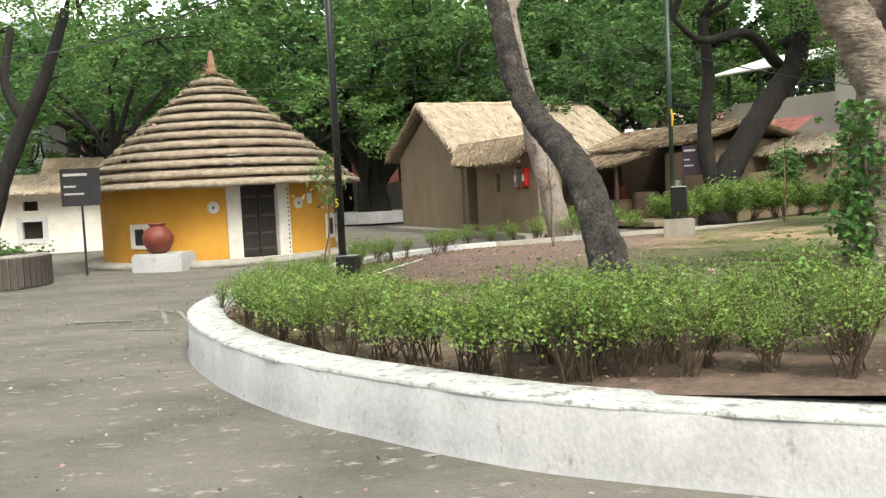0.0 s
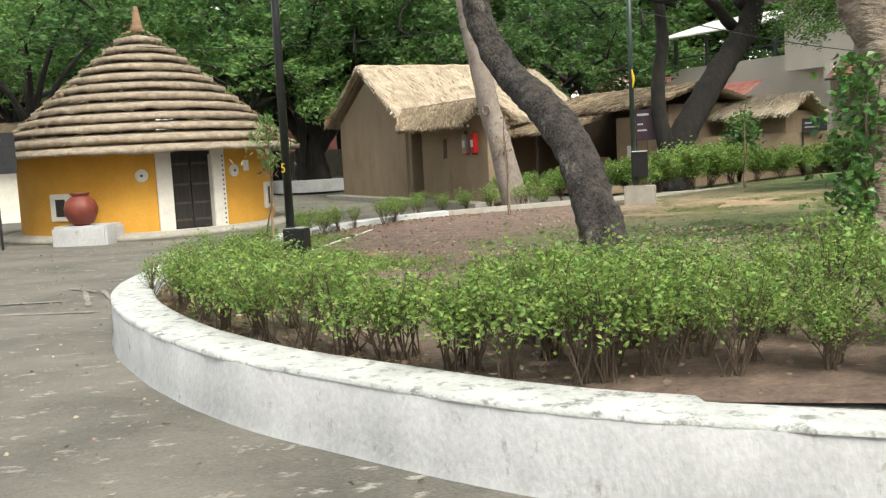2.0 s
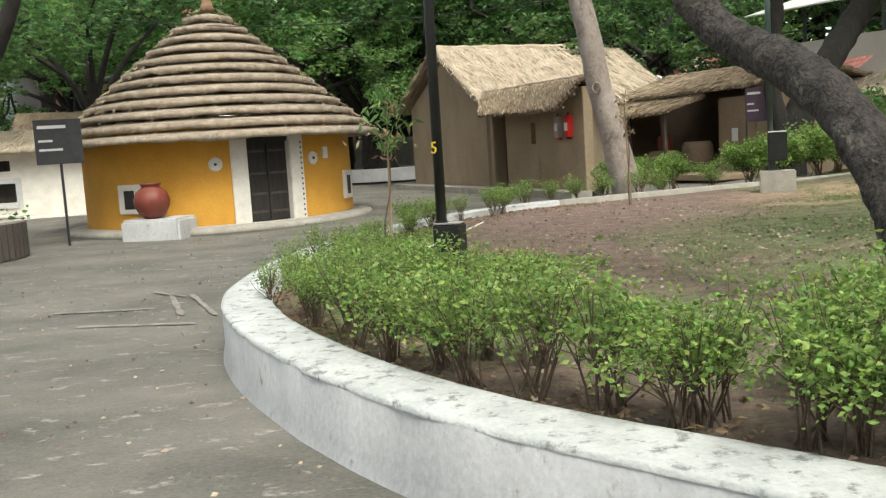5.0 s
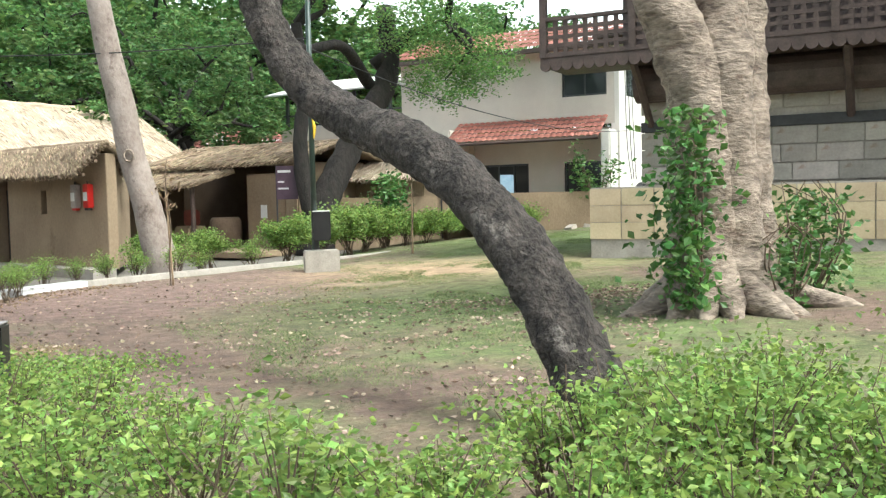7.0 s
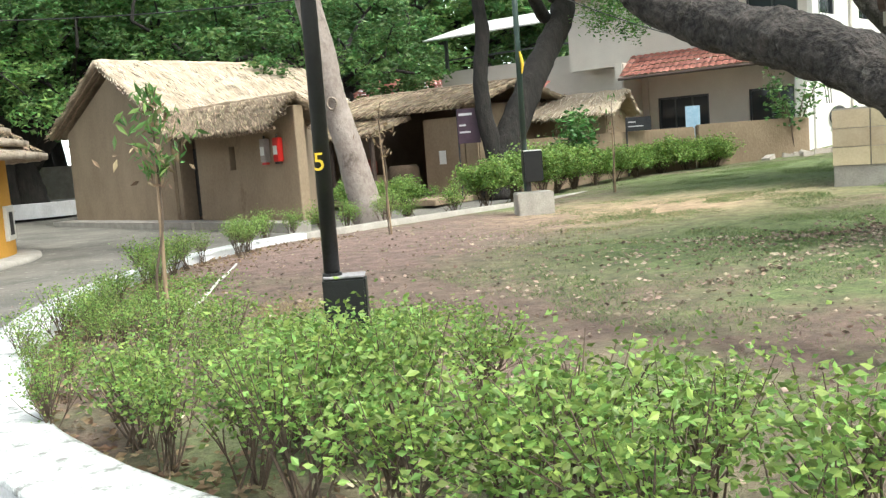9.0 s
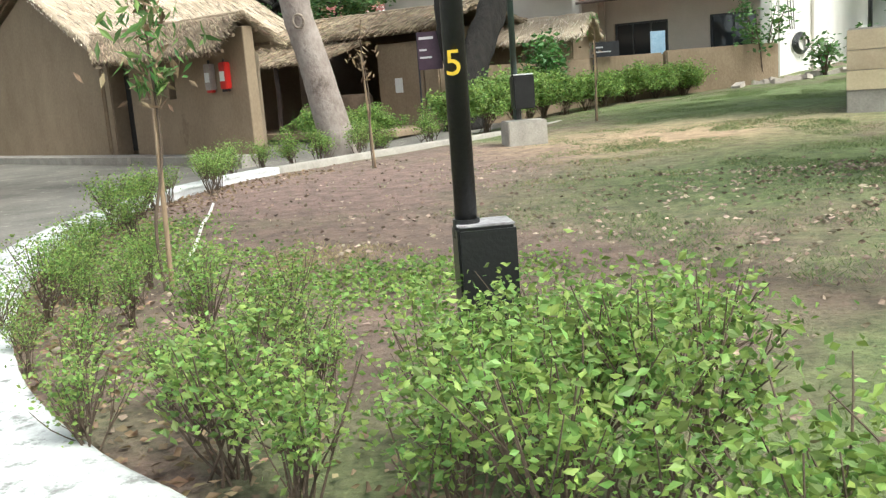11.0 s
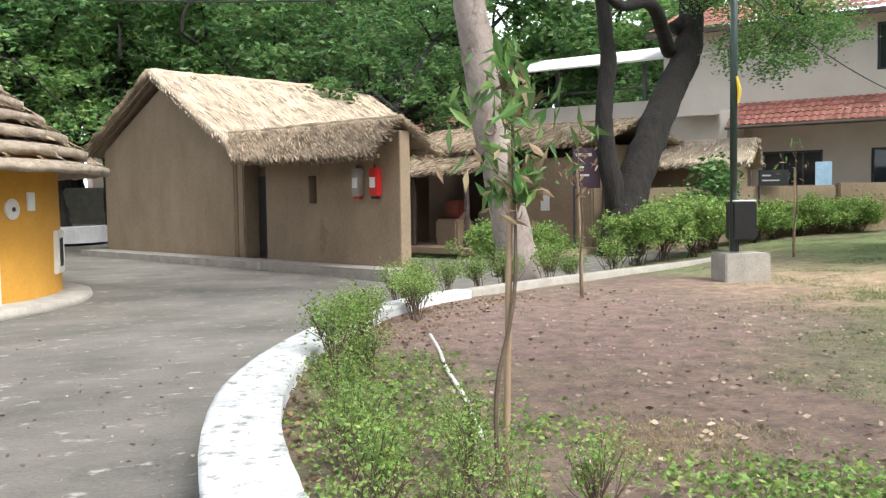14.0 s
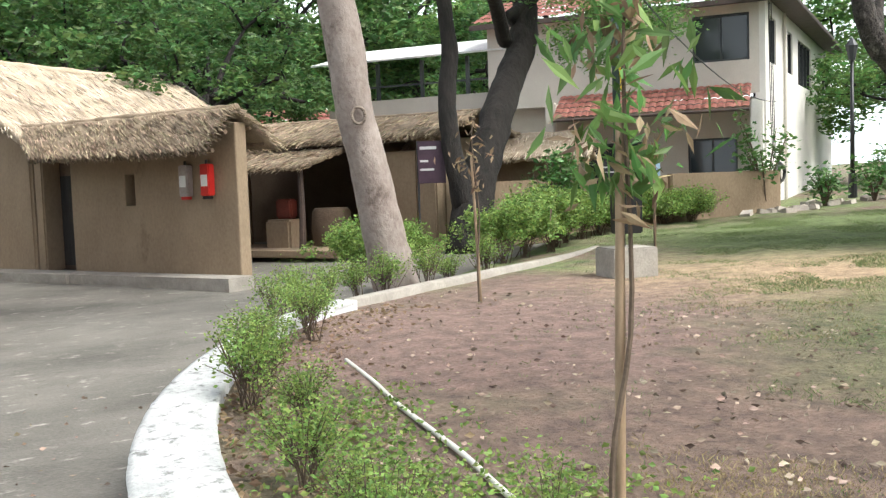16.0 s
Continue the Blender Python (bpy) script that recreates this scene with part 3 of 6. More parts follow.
# ---- mud hut with gable and porch ----
def build_mud_hut():
    hut = thing("mud_hut", "mud-plastered gabled hut with a pale straw roof and lean-to porch", "hut", pose(0.85, 34.6, -0.06, 0, 0, -68.7))
    W, D, H, G = 7.1, 7.0, 2.65, 4.6
    bm = bmesh.new()
    # gable wall with its triangle, and the long walls behind it
    prof = [(-W, -0.1), (0, -0.1), (0, H), (-W / 2, G), (-W, H + 0.3)]
    n = 14
    for y in (0, 0.35):
        bm.faces.new([bm.verts.new((x, y, z)) for x, z in prof])
    fr = list(bm.faces)
    for k in range(5):
        a, b = list(fr[0].verts)[k], list(fr[0].verts)[(k + 1) % 5]
        c, d = list(fr[1].verts)[(k + 1) % 5], list(fr[1].verts)[k]
        bm.faces.new((a, b, c, d))
    bmesh.ops.recalc_face_normals(bm, faces=bm.faces)
    bmesh.ops.bevel(bm, geom=[e for e in bm.edges], offset=0.05, segments=3, affect="EDGES")
    part("gable_wall", bm, M_MUD, hut)
    for x0, x1 in ((-W, -W + 0.35), (-0.35, 0)):
        part("side_wall", box(x0, 0.36, -0.1, x1, D, H, 0.03), M_MUD, hut)
    part("back_wall", box(-W + 0.36, D - 0.35, -0.1, -0.36, D, H, 0.03), M_MUD, hut)
    # roof
    o, ey = 0.62, -0.4
    zE, zR = H - 0.16, G + 0.24
    # Slope facing the sun in paler straw than the other: light put into colour
    thatch_slope(hut, (o, ey, zE), (o, D + 0.4, zE), (-W / 2, D + 0.4, zR), (-W / 2, ey, zR), 0.18, M_PALE, M_PALESTRAW, 5200, 11)
    thatch_slope(hut, (-W - o, ey, zE + 0.3), (-W - o, D + 0.4, zE + 0.3), (-W / 2, D + 0.4, zR), (-W / 2, ey, zR), 0.18, M_THATCH, M_STRAW, 2500, 12)
    ridge_roll(hut, (-W / 2, ey - 0.02, zR + 0.1), (-W / 2, D + 0.42, zR + 0.1), 0.13, M_PALE)
    for k in range(2):
        y = -0.3 + 0.2 * k
        for s in (-1, 1):
            part("rafter", tube([(-W / 2, y, zR - 0.06), (-W / 2 + s * (W / 2 + o - 0.1), y, zE + 0.02 - 0.15 * (s - 1))], [0.045, 0.045], 6, 2), M_WOOD, hut)
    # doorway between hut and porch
    # Back of the doorway recess, its shade put into the dark colour
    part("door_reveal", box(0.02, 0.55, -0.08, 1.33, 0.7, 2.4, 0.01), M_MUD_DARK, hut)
    part("jamb", box(0.02, 0.06, -0.08, 0.3, 0.54, 2.4, 0.03), M_MUD, hut)
    part("door_leaf", box(0.34, 0.48, 0.02, 1.31, 0.54, 2.0, 0.008), M_DOORDARK, hut, "dark wooden plank door")
    # porch
    P0, P1 = 1.34, 6.13
    fw = part("porch_wall", holed(P1 - P0, 2.8, 0.3, [(3.04 - P0, 1.31, 3.32 - P0, 1.94)], -0.1), M_MUD, hut, at=pose(P0, 0.0, 0))
    mb = fw.modifiers.new("round", "BEVEL")
    mb.width, mb.segments = 0.03, 3
    # Dark backing paints the shade inside the slit
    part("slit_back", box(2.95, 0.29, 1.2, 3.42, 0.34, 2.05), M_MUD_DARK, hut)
    part("porch_end_wall", box(0, 0, -0.1, 2.4, 0.28, 2.5, 0.03), M_MUD, hut, at=pose(P1 - 0.02, 0.25, 0, 0, 0, 138))
    zp, ze = 2.97, 2.2
    thatch_slope(hut, (1.25, -0.8, ze + 0.06), (P1 - 0.07, -0.8, ze), (P1 + 0.05, 0.02, zp), (-0.35, 0.02, zp + 0.02), 0.15, M_THATCH, M_STRAW, 3800, 13, straw_len=0.4)
    thatch_slope(hut, (-0.1, 0.9, ze + 0.15), (P1 + 0.2, 0.9, ze + 0.1), (P1 + 0.05, 0.02, zp), (-0.35, 0.02, zp + 0.02), 0.14, M_THATCH, M_STRAW, 1600, 14)
    ridge_roll(hut, (-0.3, 0.02, zp + 0.1), (P1 + 0.06, 0.02, zp + 0.08), 0.08, M_THATCH)
    for y, z in ((-0.65, ze + 0.06), (-0.3, ze + 0.4), (0.35, ze + 0.5), (0.75, ze + 0.2)):
        part("purlin", tube([(P1 - 0.5, y, z), (P1 + 0.06, y, z)], [0.045, 0.045], 6, 2), M_WOOD, hut)
    # plinth kerb at the foot
    bm = bmesh.new()
    box(-W - 0.2, -0.75, -0.5, 2.0, -0.01, -0.04, bm=bm)
    box(2.0, -0.66, -0.5, P1 + 0.3, -0.01, -0.05, bm=bm)
    part("plinth", bm, M_CONCRETE, hut, "low grey plinth")
    return hut


HUT = build_mud_hut()


def build_extinguisher(x, cover, at):
    ob = thing("fire_extinguisher", "red fire extinguisher box hung on the mud wall" if not cover else "dusty grey and red extinguisher cover hung on the mud wall", "fire extinguisher", at, "extinguishers")
    part("case", box(-0.12, -0.17, -0.3, 0.12, -0.005, 0.3, 0.02), M_GREYBOX if cover else M_RED, ob)
    part("panel", box(-0.085, -0.18, -0.12, 0.085, -0.171, 0.1, 0.003), M_LABEL, ob, "white label")
    part("foot", box(-0.09, -0.15, -0.36, 0.09, -0.03, -0.301, 0.01), M_DOORDARK if not cover else M_RED, ob)
    part("valve", tube([(0, -0.09, 0.3), (0, -0.09, 0.38)], [0.03, 0.025], 8, 3), M_BLACK, ob)
    return ob


R68 = pose(0.85, 34.6, -0.06, 0, 0, -68.7)
build_extinguisher(0, True, R68 @ pose(4.88, 0, 1.75))
build_extinguisher(0, False, R68 @ pose(5.45, 0, 1.75))


# ---- round hut ----
def build_round_hut():
    cx, cy = -7.06, 29.5
    R, EV, ER, AP = 3.61, 2.22, 4.27, 5.78
    hut = thing("round_hut", "round ochre-washed hut under a tiered conical thatch", "hut", pose(cx, cy, -0.32))
    door_a = math.radians(-59)
    seg = 120
    bm = bmesh.new()
    half = 0.72 / R
    for ri, flip in ((R, False), (R - 0.3, True)):
        for k in range(seg):
            a0, a1 = door_a + half + (2 * math.pi - 2 * half) * k / seg, door_a + half + (2 * math.pi - 2 * half) * (k + 1) / seg
            for z0, z1 in ((-0.2, 0.5), (0.5, 1.3), (1.3, 2.5)):
                q = [(ri * math.cos(a), ri * math.sin(a), z) for a, z in ((a0, z0), (a1, z0), (a1, z1), (a0, z1))]
                bm.faces.new([bm.verts.new(p) for p in (reversed(q) if flip else q)])
    bmesh.ops.remove_doubles(bm, verts=bm.verts, dist=0.001)
    for v in bm.verts:
        f = 1 + 0.006 * noise.noise(v.co * 1.5)
        v.co.x *= f
        v.co.y *= f
    part("wall", bm, M_OCHRE, hut, "ochre limewashed mud wall", smooth=True)
    part("plinth", lathe([(R + 0.02, -0.1), (R + 0.55, -0.1), (R + 0.5, 0.06), (R + 0.02, 0.1)], 90, 0.02), M_CONCRETE, hut, "earthen plinth", smooth=True)
    fr = pose(0, 0, 0, 0, 0, math.degrees(door_a) + 90)

    def facing(x, r=R):
        """At arc length x to the right of the door, facing outwards."""
        return pose(0, 0, 0, 0, 0, math.degrees(door_a) + 90 + math.degrees(x / R)) @ pose(0, -r, 0)

    # door with white decorated jambs
    for s in (-1, 1):
        j = part("door_jamb", box(-0.2, -0.09, 0.0, 0.2, 0.32, 2.24, 0.02), M_LIME, hut, "white jamb with dotted relief", at=facing(s * 0.74))
        if s == 1:
            for k in range(15):
                part("dot", box(-0.02 + s * 0.12, -0.104, 0.15 + k * 0.13, 0.02 + s * 0.12, -0.088, 0.2 + k * 0.13, 0.004), M_STONEDARK, j)
    part("threshold", box(-0.56, -0.15, -0.02, 0.56, 0.3, 0.1, 0.02), M_LIME, hut, at=facing(0))
    part("lintel", box(-0.56, 0.05, 2.05, 0.56, 0.3, 2.34, 0.01), M_DOORDARK, hut, at=facing(0))
    for s in (-1, 1):
        d = part("door_leaf", box(0.01 if s > 0 else -0.54, 0.14, 0.1, 0.54 if s > 0 else -0.01, 0.2, 2.05, 0.006), M_DOORDARK, hut, "dark wooden door leaf", at=facing(0))
        for z in (0.3, 0.75, 1.25, 1.8):
            x0, x1 = (0.05, 0.5) if s > 0 else (-0.5, -0.05)
            part("rail", box(x0, 0.12, z, x1, 0.139, z + 0.06, 0.004), M_DARKWOOD, d)
    # medallions and a notice plate
    for x, z, r in ((-1.3, 1.57, 0.17), (1.31, 1.58, 0.17)):
        md = part("medallion", lathe([(r, 0), (r, 0.03), (r * 0.8, 0.045), (r * 0.3, 0.05)], 24), M_LIME, hut, "round white relief", at=facing(x, R) @ pose(0, 0.01, z, 90))
        part("boss", lathe([(r * 0.22, 0.046), (r * 0.2, 0.065)], 12), M_STONEDARK, md)
    part("notice", box(-0.1, -0.03, 1.55, 0.1, 0.02, 1.85, 0.004), M_LABEL, hut, "small pale notice", at=facing(1.8))
    # small windows
    for x, z0, w, h in ((-3.55, 0.6, 0.26, 0.46), (3.05, 0.55, 0.26, 0.5)):
        f = part("window", box(-w - 0.1, -0.05, z0 - 0.12, w + 0.1, 0.06, z0 + h + 0.14, 0.02), M_LIME, hut, "white-framed small window", at=facing(x))
        # Dark panel on the frame paints the unlit window gap
        part("opening_shade", box(-w + 0.1, -0.058, z0, w - 0.1, -0.05, z0 + h), M_DOORDARK, f)
    # roof of stepped thatch rings
    tiers = 12
    for k in range(tiers):
        f0, f1 = k / tiers, (k + 1.25) / tiers
        r0, z0 = ER * (1 - f0) + 0.1 * f0, EV + (AP - EV) * f0
        r1, z1 = max(0.05, ER * (1 - f1) + 0.1 * f1), EV + (AP - EV) * f1
        bm = bmesh.new()
        sg = 150
        th = 0.19
        rings = [[], [], [], [], []]
        for i in range(sg):
            a = 2 * math.pi * i / sg
            w = 0.05 * noise.noise(Vector((math.cos(a) * 9, math.sin(a) * 9, k * 3.1))) + 0.03 * noise.noise(Vector((math.cos(a) * 26, math.sin(a) * 26, k * 5.3))) + 0.05 * noise.noise(Vector((math.cos(a) * 2, math.sin(a) * 2, k * 1.1)))
            for ring, (r, z) in zip(rings, ((r0 - 0.36, z0 + 0.16), (r0 + 0.02, z0 - 0.05 + w * 0.6), (r0 + 0.21 + w, z0 - 0.075 + w * 0.7), (r0 + 0.22 + w * 0.6, z0 + th * 0.3), (r1 - 0.04, z1 - 0.16))):
                ring.append(bm.verts.new((max(r, 0.02) * math.cos(a), max(r, 0.02) * math.sin(a), z)))
        for ra, rb in zip(rings, rings[1:]):
            for i in range(sg):
                bm.faces.new((ra[i], ra[(i + 1) % sg], rb[(i + 1) % sg], rb[i]))
        bmesh.ops.recalc_face_normals(bm, faces=bm.faces)
        tier = part("thatch_tier", bm, M_TIER, hut, smooth=True)
        rng = np.random.default_rng(50 + k)
        n = int(700 * r0 / ER) + 60
        A, B = [], []
        for q in range(n):
            a = rng.uniform(0, 2 * math.pi)
            s = rng.uniform(0.05, 0.8)
            r = r0 + 0.1 + (r1 - r0) * s
            z = z0 + th * 0.6 + (z1 - z0 - th * 0.6) * s + 0.02
            if q % 3 == 0:
                r, z = r0 + 0.1, z0 + th * 0.5
            ln = rng.uniform(0.07, 0.17)
            da = rng.normal() * 0.12 * ln / max(r, 0.4)
            A.append((r * math.cos(a), r * math.sin(a), z))
            B.append(((r + ln * 0.75) * math.cos(a + da), (r + ln * 0.75) * math.sin(a + da), z - ln * 0.42))
        part("loose_straw", strand_mesh("loose_straw", A, B, 0.007, rng), M_STRAW, tier)
    part("finial", lathe([(0.22, AP - 0.02), (0.16, AP + 0.12), (0.13, AP + 0.25), (0.15, AP + 0.3), (0.11, AP + 0.36), (0.08, AP + 0.6), (0.06, AP + 0.72)], 16, 0.15), mat("red_clay_finial", (0.2, 0.115, 0.065), (0.32, 0.2, 0.125), 4, 0.9, 0.3, 30), hut, "clay-bound straw finial", smooth=True)
    return hut, facing


RHUT, FACING = build_round_hut()


def build_pot():
    base = RHUT.matrix_basis @ FACING(-2.55, 4.3)
    bench = solo("bench_plinth", box(-0.72, -0.35, -0.2, 0.72, 0.75, 0.4, 0.06), M_WALLWHITE, "white limewashed seat block beside the ochre hut", "plinth", base, smooth=False)
    pot = solo("clay_pot", lathe([(0.16, 0), (0.3, 0.1), (0.4, 0.3), (0.42, 0.45), (0.36, 0.62), (0.24, 0.72), (0.19, 0.76), (0.24, 0.8), (0.25, 0.84), (0.18, 0.84)], 32), M_TERRA, "large dark red clay pot on a white block", "pot", base @ pose(-0.05, 0.0, 0.395), smooth=True)


build_pot()


# ---- open shed and walls behind the porch ----
def build_shed():
    shed = thing("open_shed", "open-fronted mud shed with two straw roofs", "shed", pose(8.7, 30.2, 0.0, 0, 0, -68.7))
    # local x runs towards the walker's right, y to the back
    for x0 in (-0.55,):
        part("end_wall", box(x0, 0.0, -0.1, 0.0, 0.4, 2.75, 0.04), M_MUD, shed)
    part("side_wall", box(-0.4, 0.41, -0.1, 0.0, 3.0, 2.6, 0.04), M_MUD, shed)
    # Darkened mud stands in for the shade inside the open shed
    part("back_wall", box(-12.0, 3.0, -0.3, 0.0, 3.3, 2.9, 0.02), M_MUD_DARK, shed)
    part("front_wall", box(-2.3, 0.05, -0.1, -0.56, 0.35, 2.3, 0.04), M_MUD, shed)
    thatch_slope(shed, (-6.8, -0.45, 2.55), (0.5, -0.45, 2.55), (0.4, 1.5, 3.12), (-6.8, 1.5, 3.2), 0.15, M_THATCH, M_STRAW, 3200, 21, straw_len=0.45)
    thatch_slope(shed, (-6.8, 3.6, 2.55), (0.5, 3.6, 2.55), (0.4, 1.5, 3.12), (-6.8, 1.5, 3.2), 0.15, M_THATCH, M_STRAW, 900, 22)
    ridge_roll(shed, (-6.8, 1.5, 3.3), (0.42, 1.5, 3.22), 0.08, M_THATCH)
    thatch_slope(shed, (-6.8, -1.9, 1.92), (-2.4, -1.9, 1.92), (-2.4, -0.3, 2.34), (-6.8, -0.3, 2.4), 0.12, M_THATCH, M_STRAW, 2200, 23, straw_len=0.4)
    for x in (-6.4, -4.6, -2.7):
        part("post", tube([(x, -1.7, -0.05), (x + 0.03, -1.68, 1.0), (x, -1.68, 1.98)], [0.08, 0.07, 0.07], 8, 6, 0.1), M_DARKWOOD, shed)
    part("hearth", box(-4.3, -1.2, -0.05, -3.5, -0.5, 0.75, 0.06), M_MUD, shed, "plastered clay hearth block")
    part("hearth_back", box(-4.2, -0.9, 0.76, -3.7, -0.6, 1.25, 0.05), M_TERRA, shed)
    part("drum", lathe([(0.45, -0.05), (0.5, 0.5), (0.47, 0.9), (0.4, 1.0)], 24, 0.04), M_MUD_DARK, shed, at=pose(-2.9, -0.3, 0), smooth=True)
    part("floor_step", box(-6.9, -2.2, -0.1, 0.3, -0.02, 0.06, 0.02), M_MUD, shed)
    solo("paper_notice", box(-0.14, -0.015, -0.2, 0.14, 0.0, 0.2, 0.003), M_LABEL, "white paper notice on the mud wall", "notice", shed.matrix_basis @ pose(-1.5, 0.035, 1.15))


build_shed()


def sign_board(name, at, w, h, z, material, label, posts=1, bars=((0.6, 0.8, 0.07), (0.3, 0.5, 0.05), (0.5, 0.3, 0.05))):
    s = thing(name, label, "sign", at, "information signs")
    part("post", tube([(0, 0, -0.05), (0, 0, z + h)], [0.025, 0.025], 8, 2), M_SIGN, s)
    b = part("board", box(-w / 2 if posts == 1 else 0, -0.045, z, w / 2 if posts == 1 else w, -0.025, z + h, 0.004), material, s)
    for ww, f, hh in bars:
        x0 = -w * 0.42 if posts == 1 else w * 0.08
        part("lettering", box(x0, -0.05, z + h * f, x0 + w * ww, -0.0455, z + h * f + h * hh), M_TEXT, b)
    return s


sign_board("information_sign", pose(7.9, 29.8, 0, 0, 0, -35), 0.62, 0.95, 1.5, M_SIGNPURPLE, "dark purple information sign on a black post by the shed", 2)
sign_board("information_sign", pose(12.9, 29.0, 0.25, 0, 0, -35), 0.7, 0.4, 1.25, M_SIGN, "low dark sign on a post before a mud wall", 2, ((0.3, 0.6, 0.1), (0.6, 0.3, 0.08)))


def build_back_walls():
    w = thing("mud_boundary_wall", "low mud-plastered boundary wall behind the shrubs", "wall", pose(9.6, 30.4, 0.0, 0, 0, -22))
    part("wall_run", box(0, 0, -0.1, 5.6, 0.3, 1.5, 0.04), M_MUD, w)
    part("wall_run", box(5.7, 0.05, 0, 9.0, 0.35, 1.55, 0.04), M_MUD, w)
    h = thing("small_thatched_hut", "small mud hut with a straw roof and tiled roof behind it", "hut", pose(9.8, 32.6, 0, 0, 0, -50))
    part("wall", box(0.0, 0, -0.1, 4.2, 2.2, 2.2, 0.04), M_MUD, h)
    thatch_slope(h, (-0.3, -0.5, 2.0), (4.6, -0.5, 2.0), (4.6, 0.9, 2.65), (-0.3, 0.9, 2.65), 0.14, M_PALE, M_PALESTRAW, 1500, 31, straw_len=0.4)
    thatch_slope(h, (-0.3, 2.3, 2.0), (4.6, 2.3, 2.0), (4.6, 0.9, 2.65), (-0.3, 0.9, 2.65), 0.14, M_PALE, M_PALESTRAW, 600, 32, straw_len=0.4)


build_back_walls()


def tile_slope(parent, length, depth, z_low, z_high, y_low, y_high, x0, pitch=0.22, name="roof_tile"):
    """Rounded tile courses running up a slope: one ribbed strip a course."""
    n = int(length / pitch)
    ang = math.atan2(z_high - z_low, y_high - y_low)
    bm = bmesh.new()
    rows = 5
    for r in range(rows):
        f0, f1 = r / rows, (r + 1.06) / rows
        lift = 0.03
        cols = n * 4
        va, vb = [], []
        for c in range(cols + 1):
            x = x0 + length * c / cols
            w = 0.04 * abs(math.sin(math.pi * c / 4))
            va.append(bm.verts.new((x, y_low + (y_high - y_low) * f0, z_low + (z_high - z_low) * f0 + w + lift)))
            vb.append(bm.verts.new((x, y_low + (y_high - y_low) * min(f1, 1), z_low + (z_high - z_low) * min(f1, 1) + w)))
        for c in range(cols):
            bm.faces.new((va[c], va[c + 1], vb[c + 1], vb[c]))
    bmesh.ops.solidify(bm, geom=list(bm.faces), thickness=0.03)
    return part(name, bm, M_TILE, parent, "red clay tiles in rounded courses")


def window_unit(parent, x0, z0, x1, z1, y=0.0, mull=1, blind=False):
    w = part("window", holed(x1 - x0, z1, 0.08, [(0.07, z0 + 0.07, x1 - x0 - 0.07, z1 - 0.07)], z0), M_FRAME, parent, "dark-framed window", at=pose(x0, y, 0))
    for k in range(mull):
        x = (x1 - x0) * (k + 1) / (mull + 1)
        part("mullion", box(x - 0.03, 0.01, z0 + 0.07, x + 0.03, 0.07, z1 - 0.07), M_FRAME, w)
    part("pane", box(0.07, 0.04, z0 + 0.07, x1 - x0 - 0.07, 0.05, z1 - 0.07), M_GLASS, w)
    return w


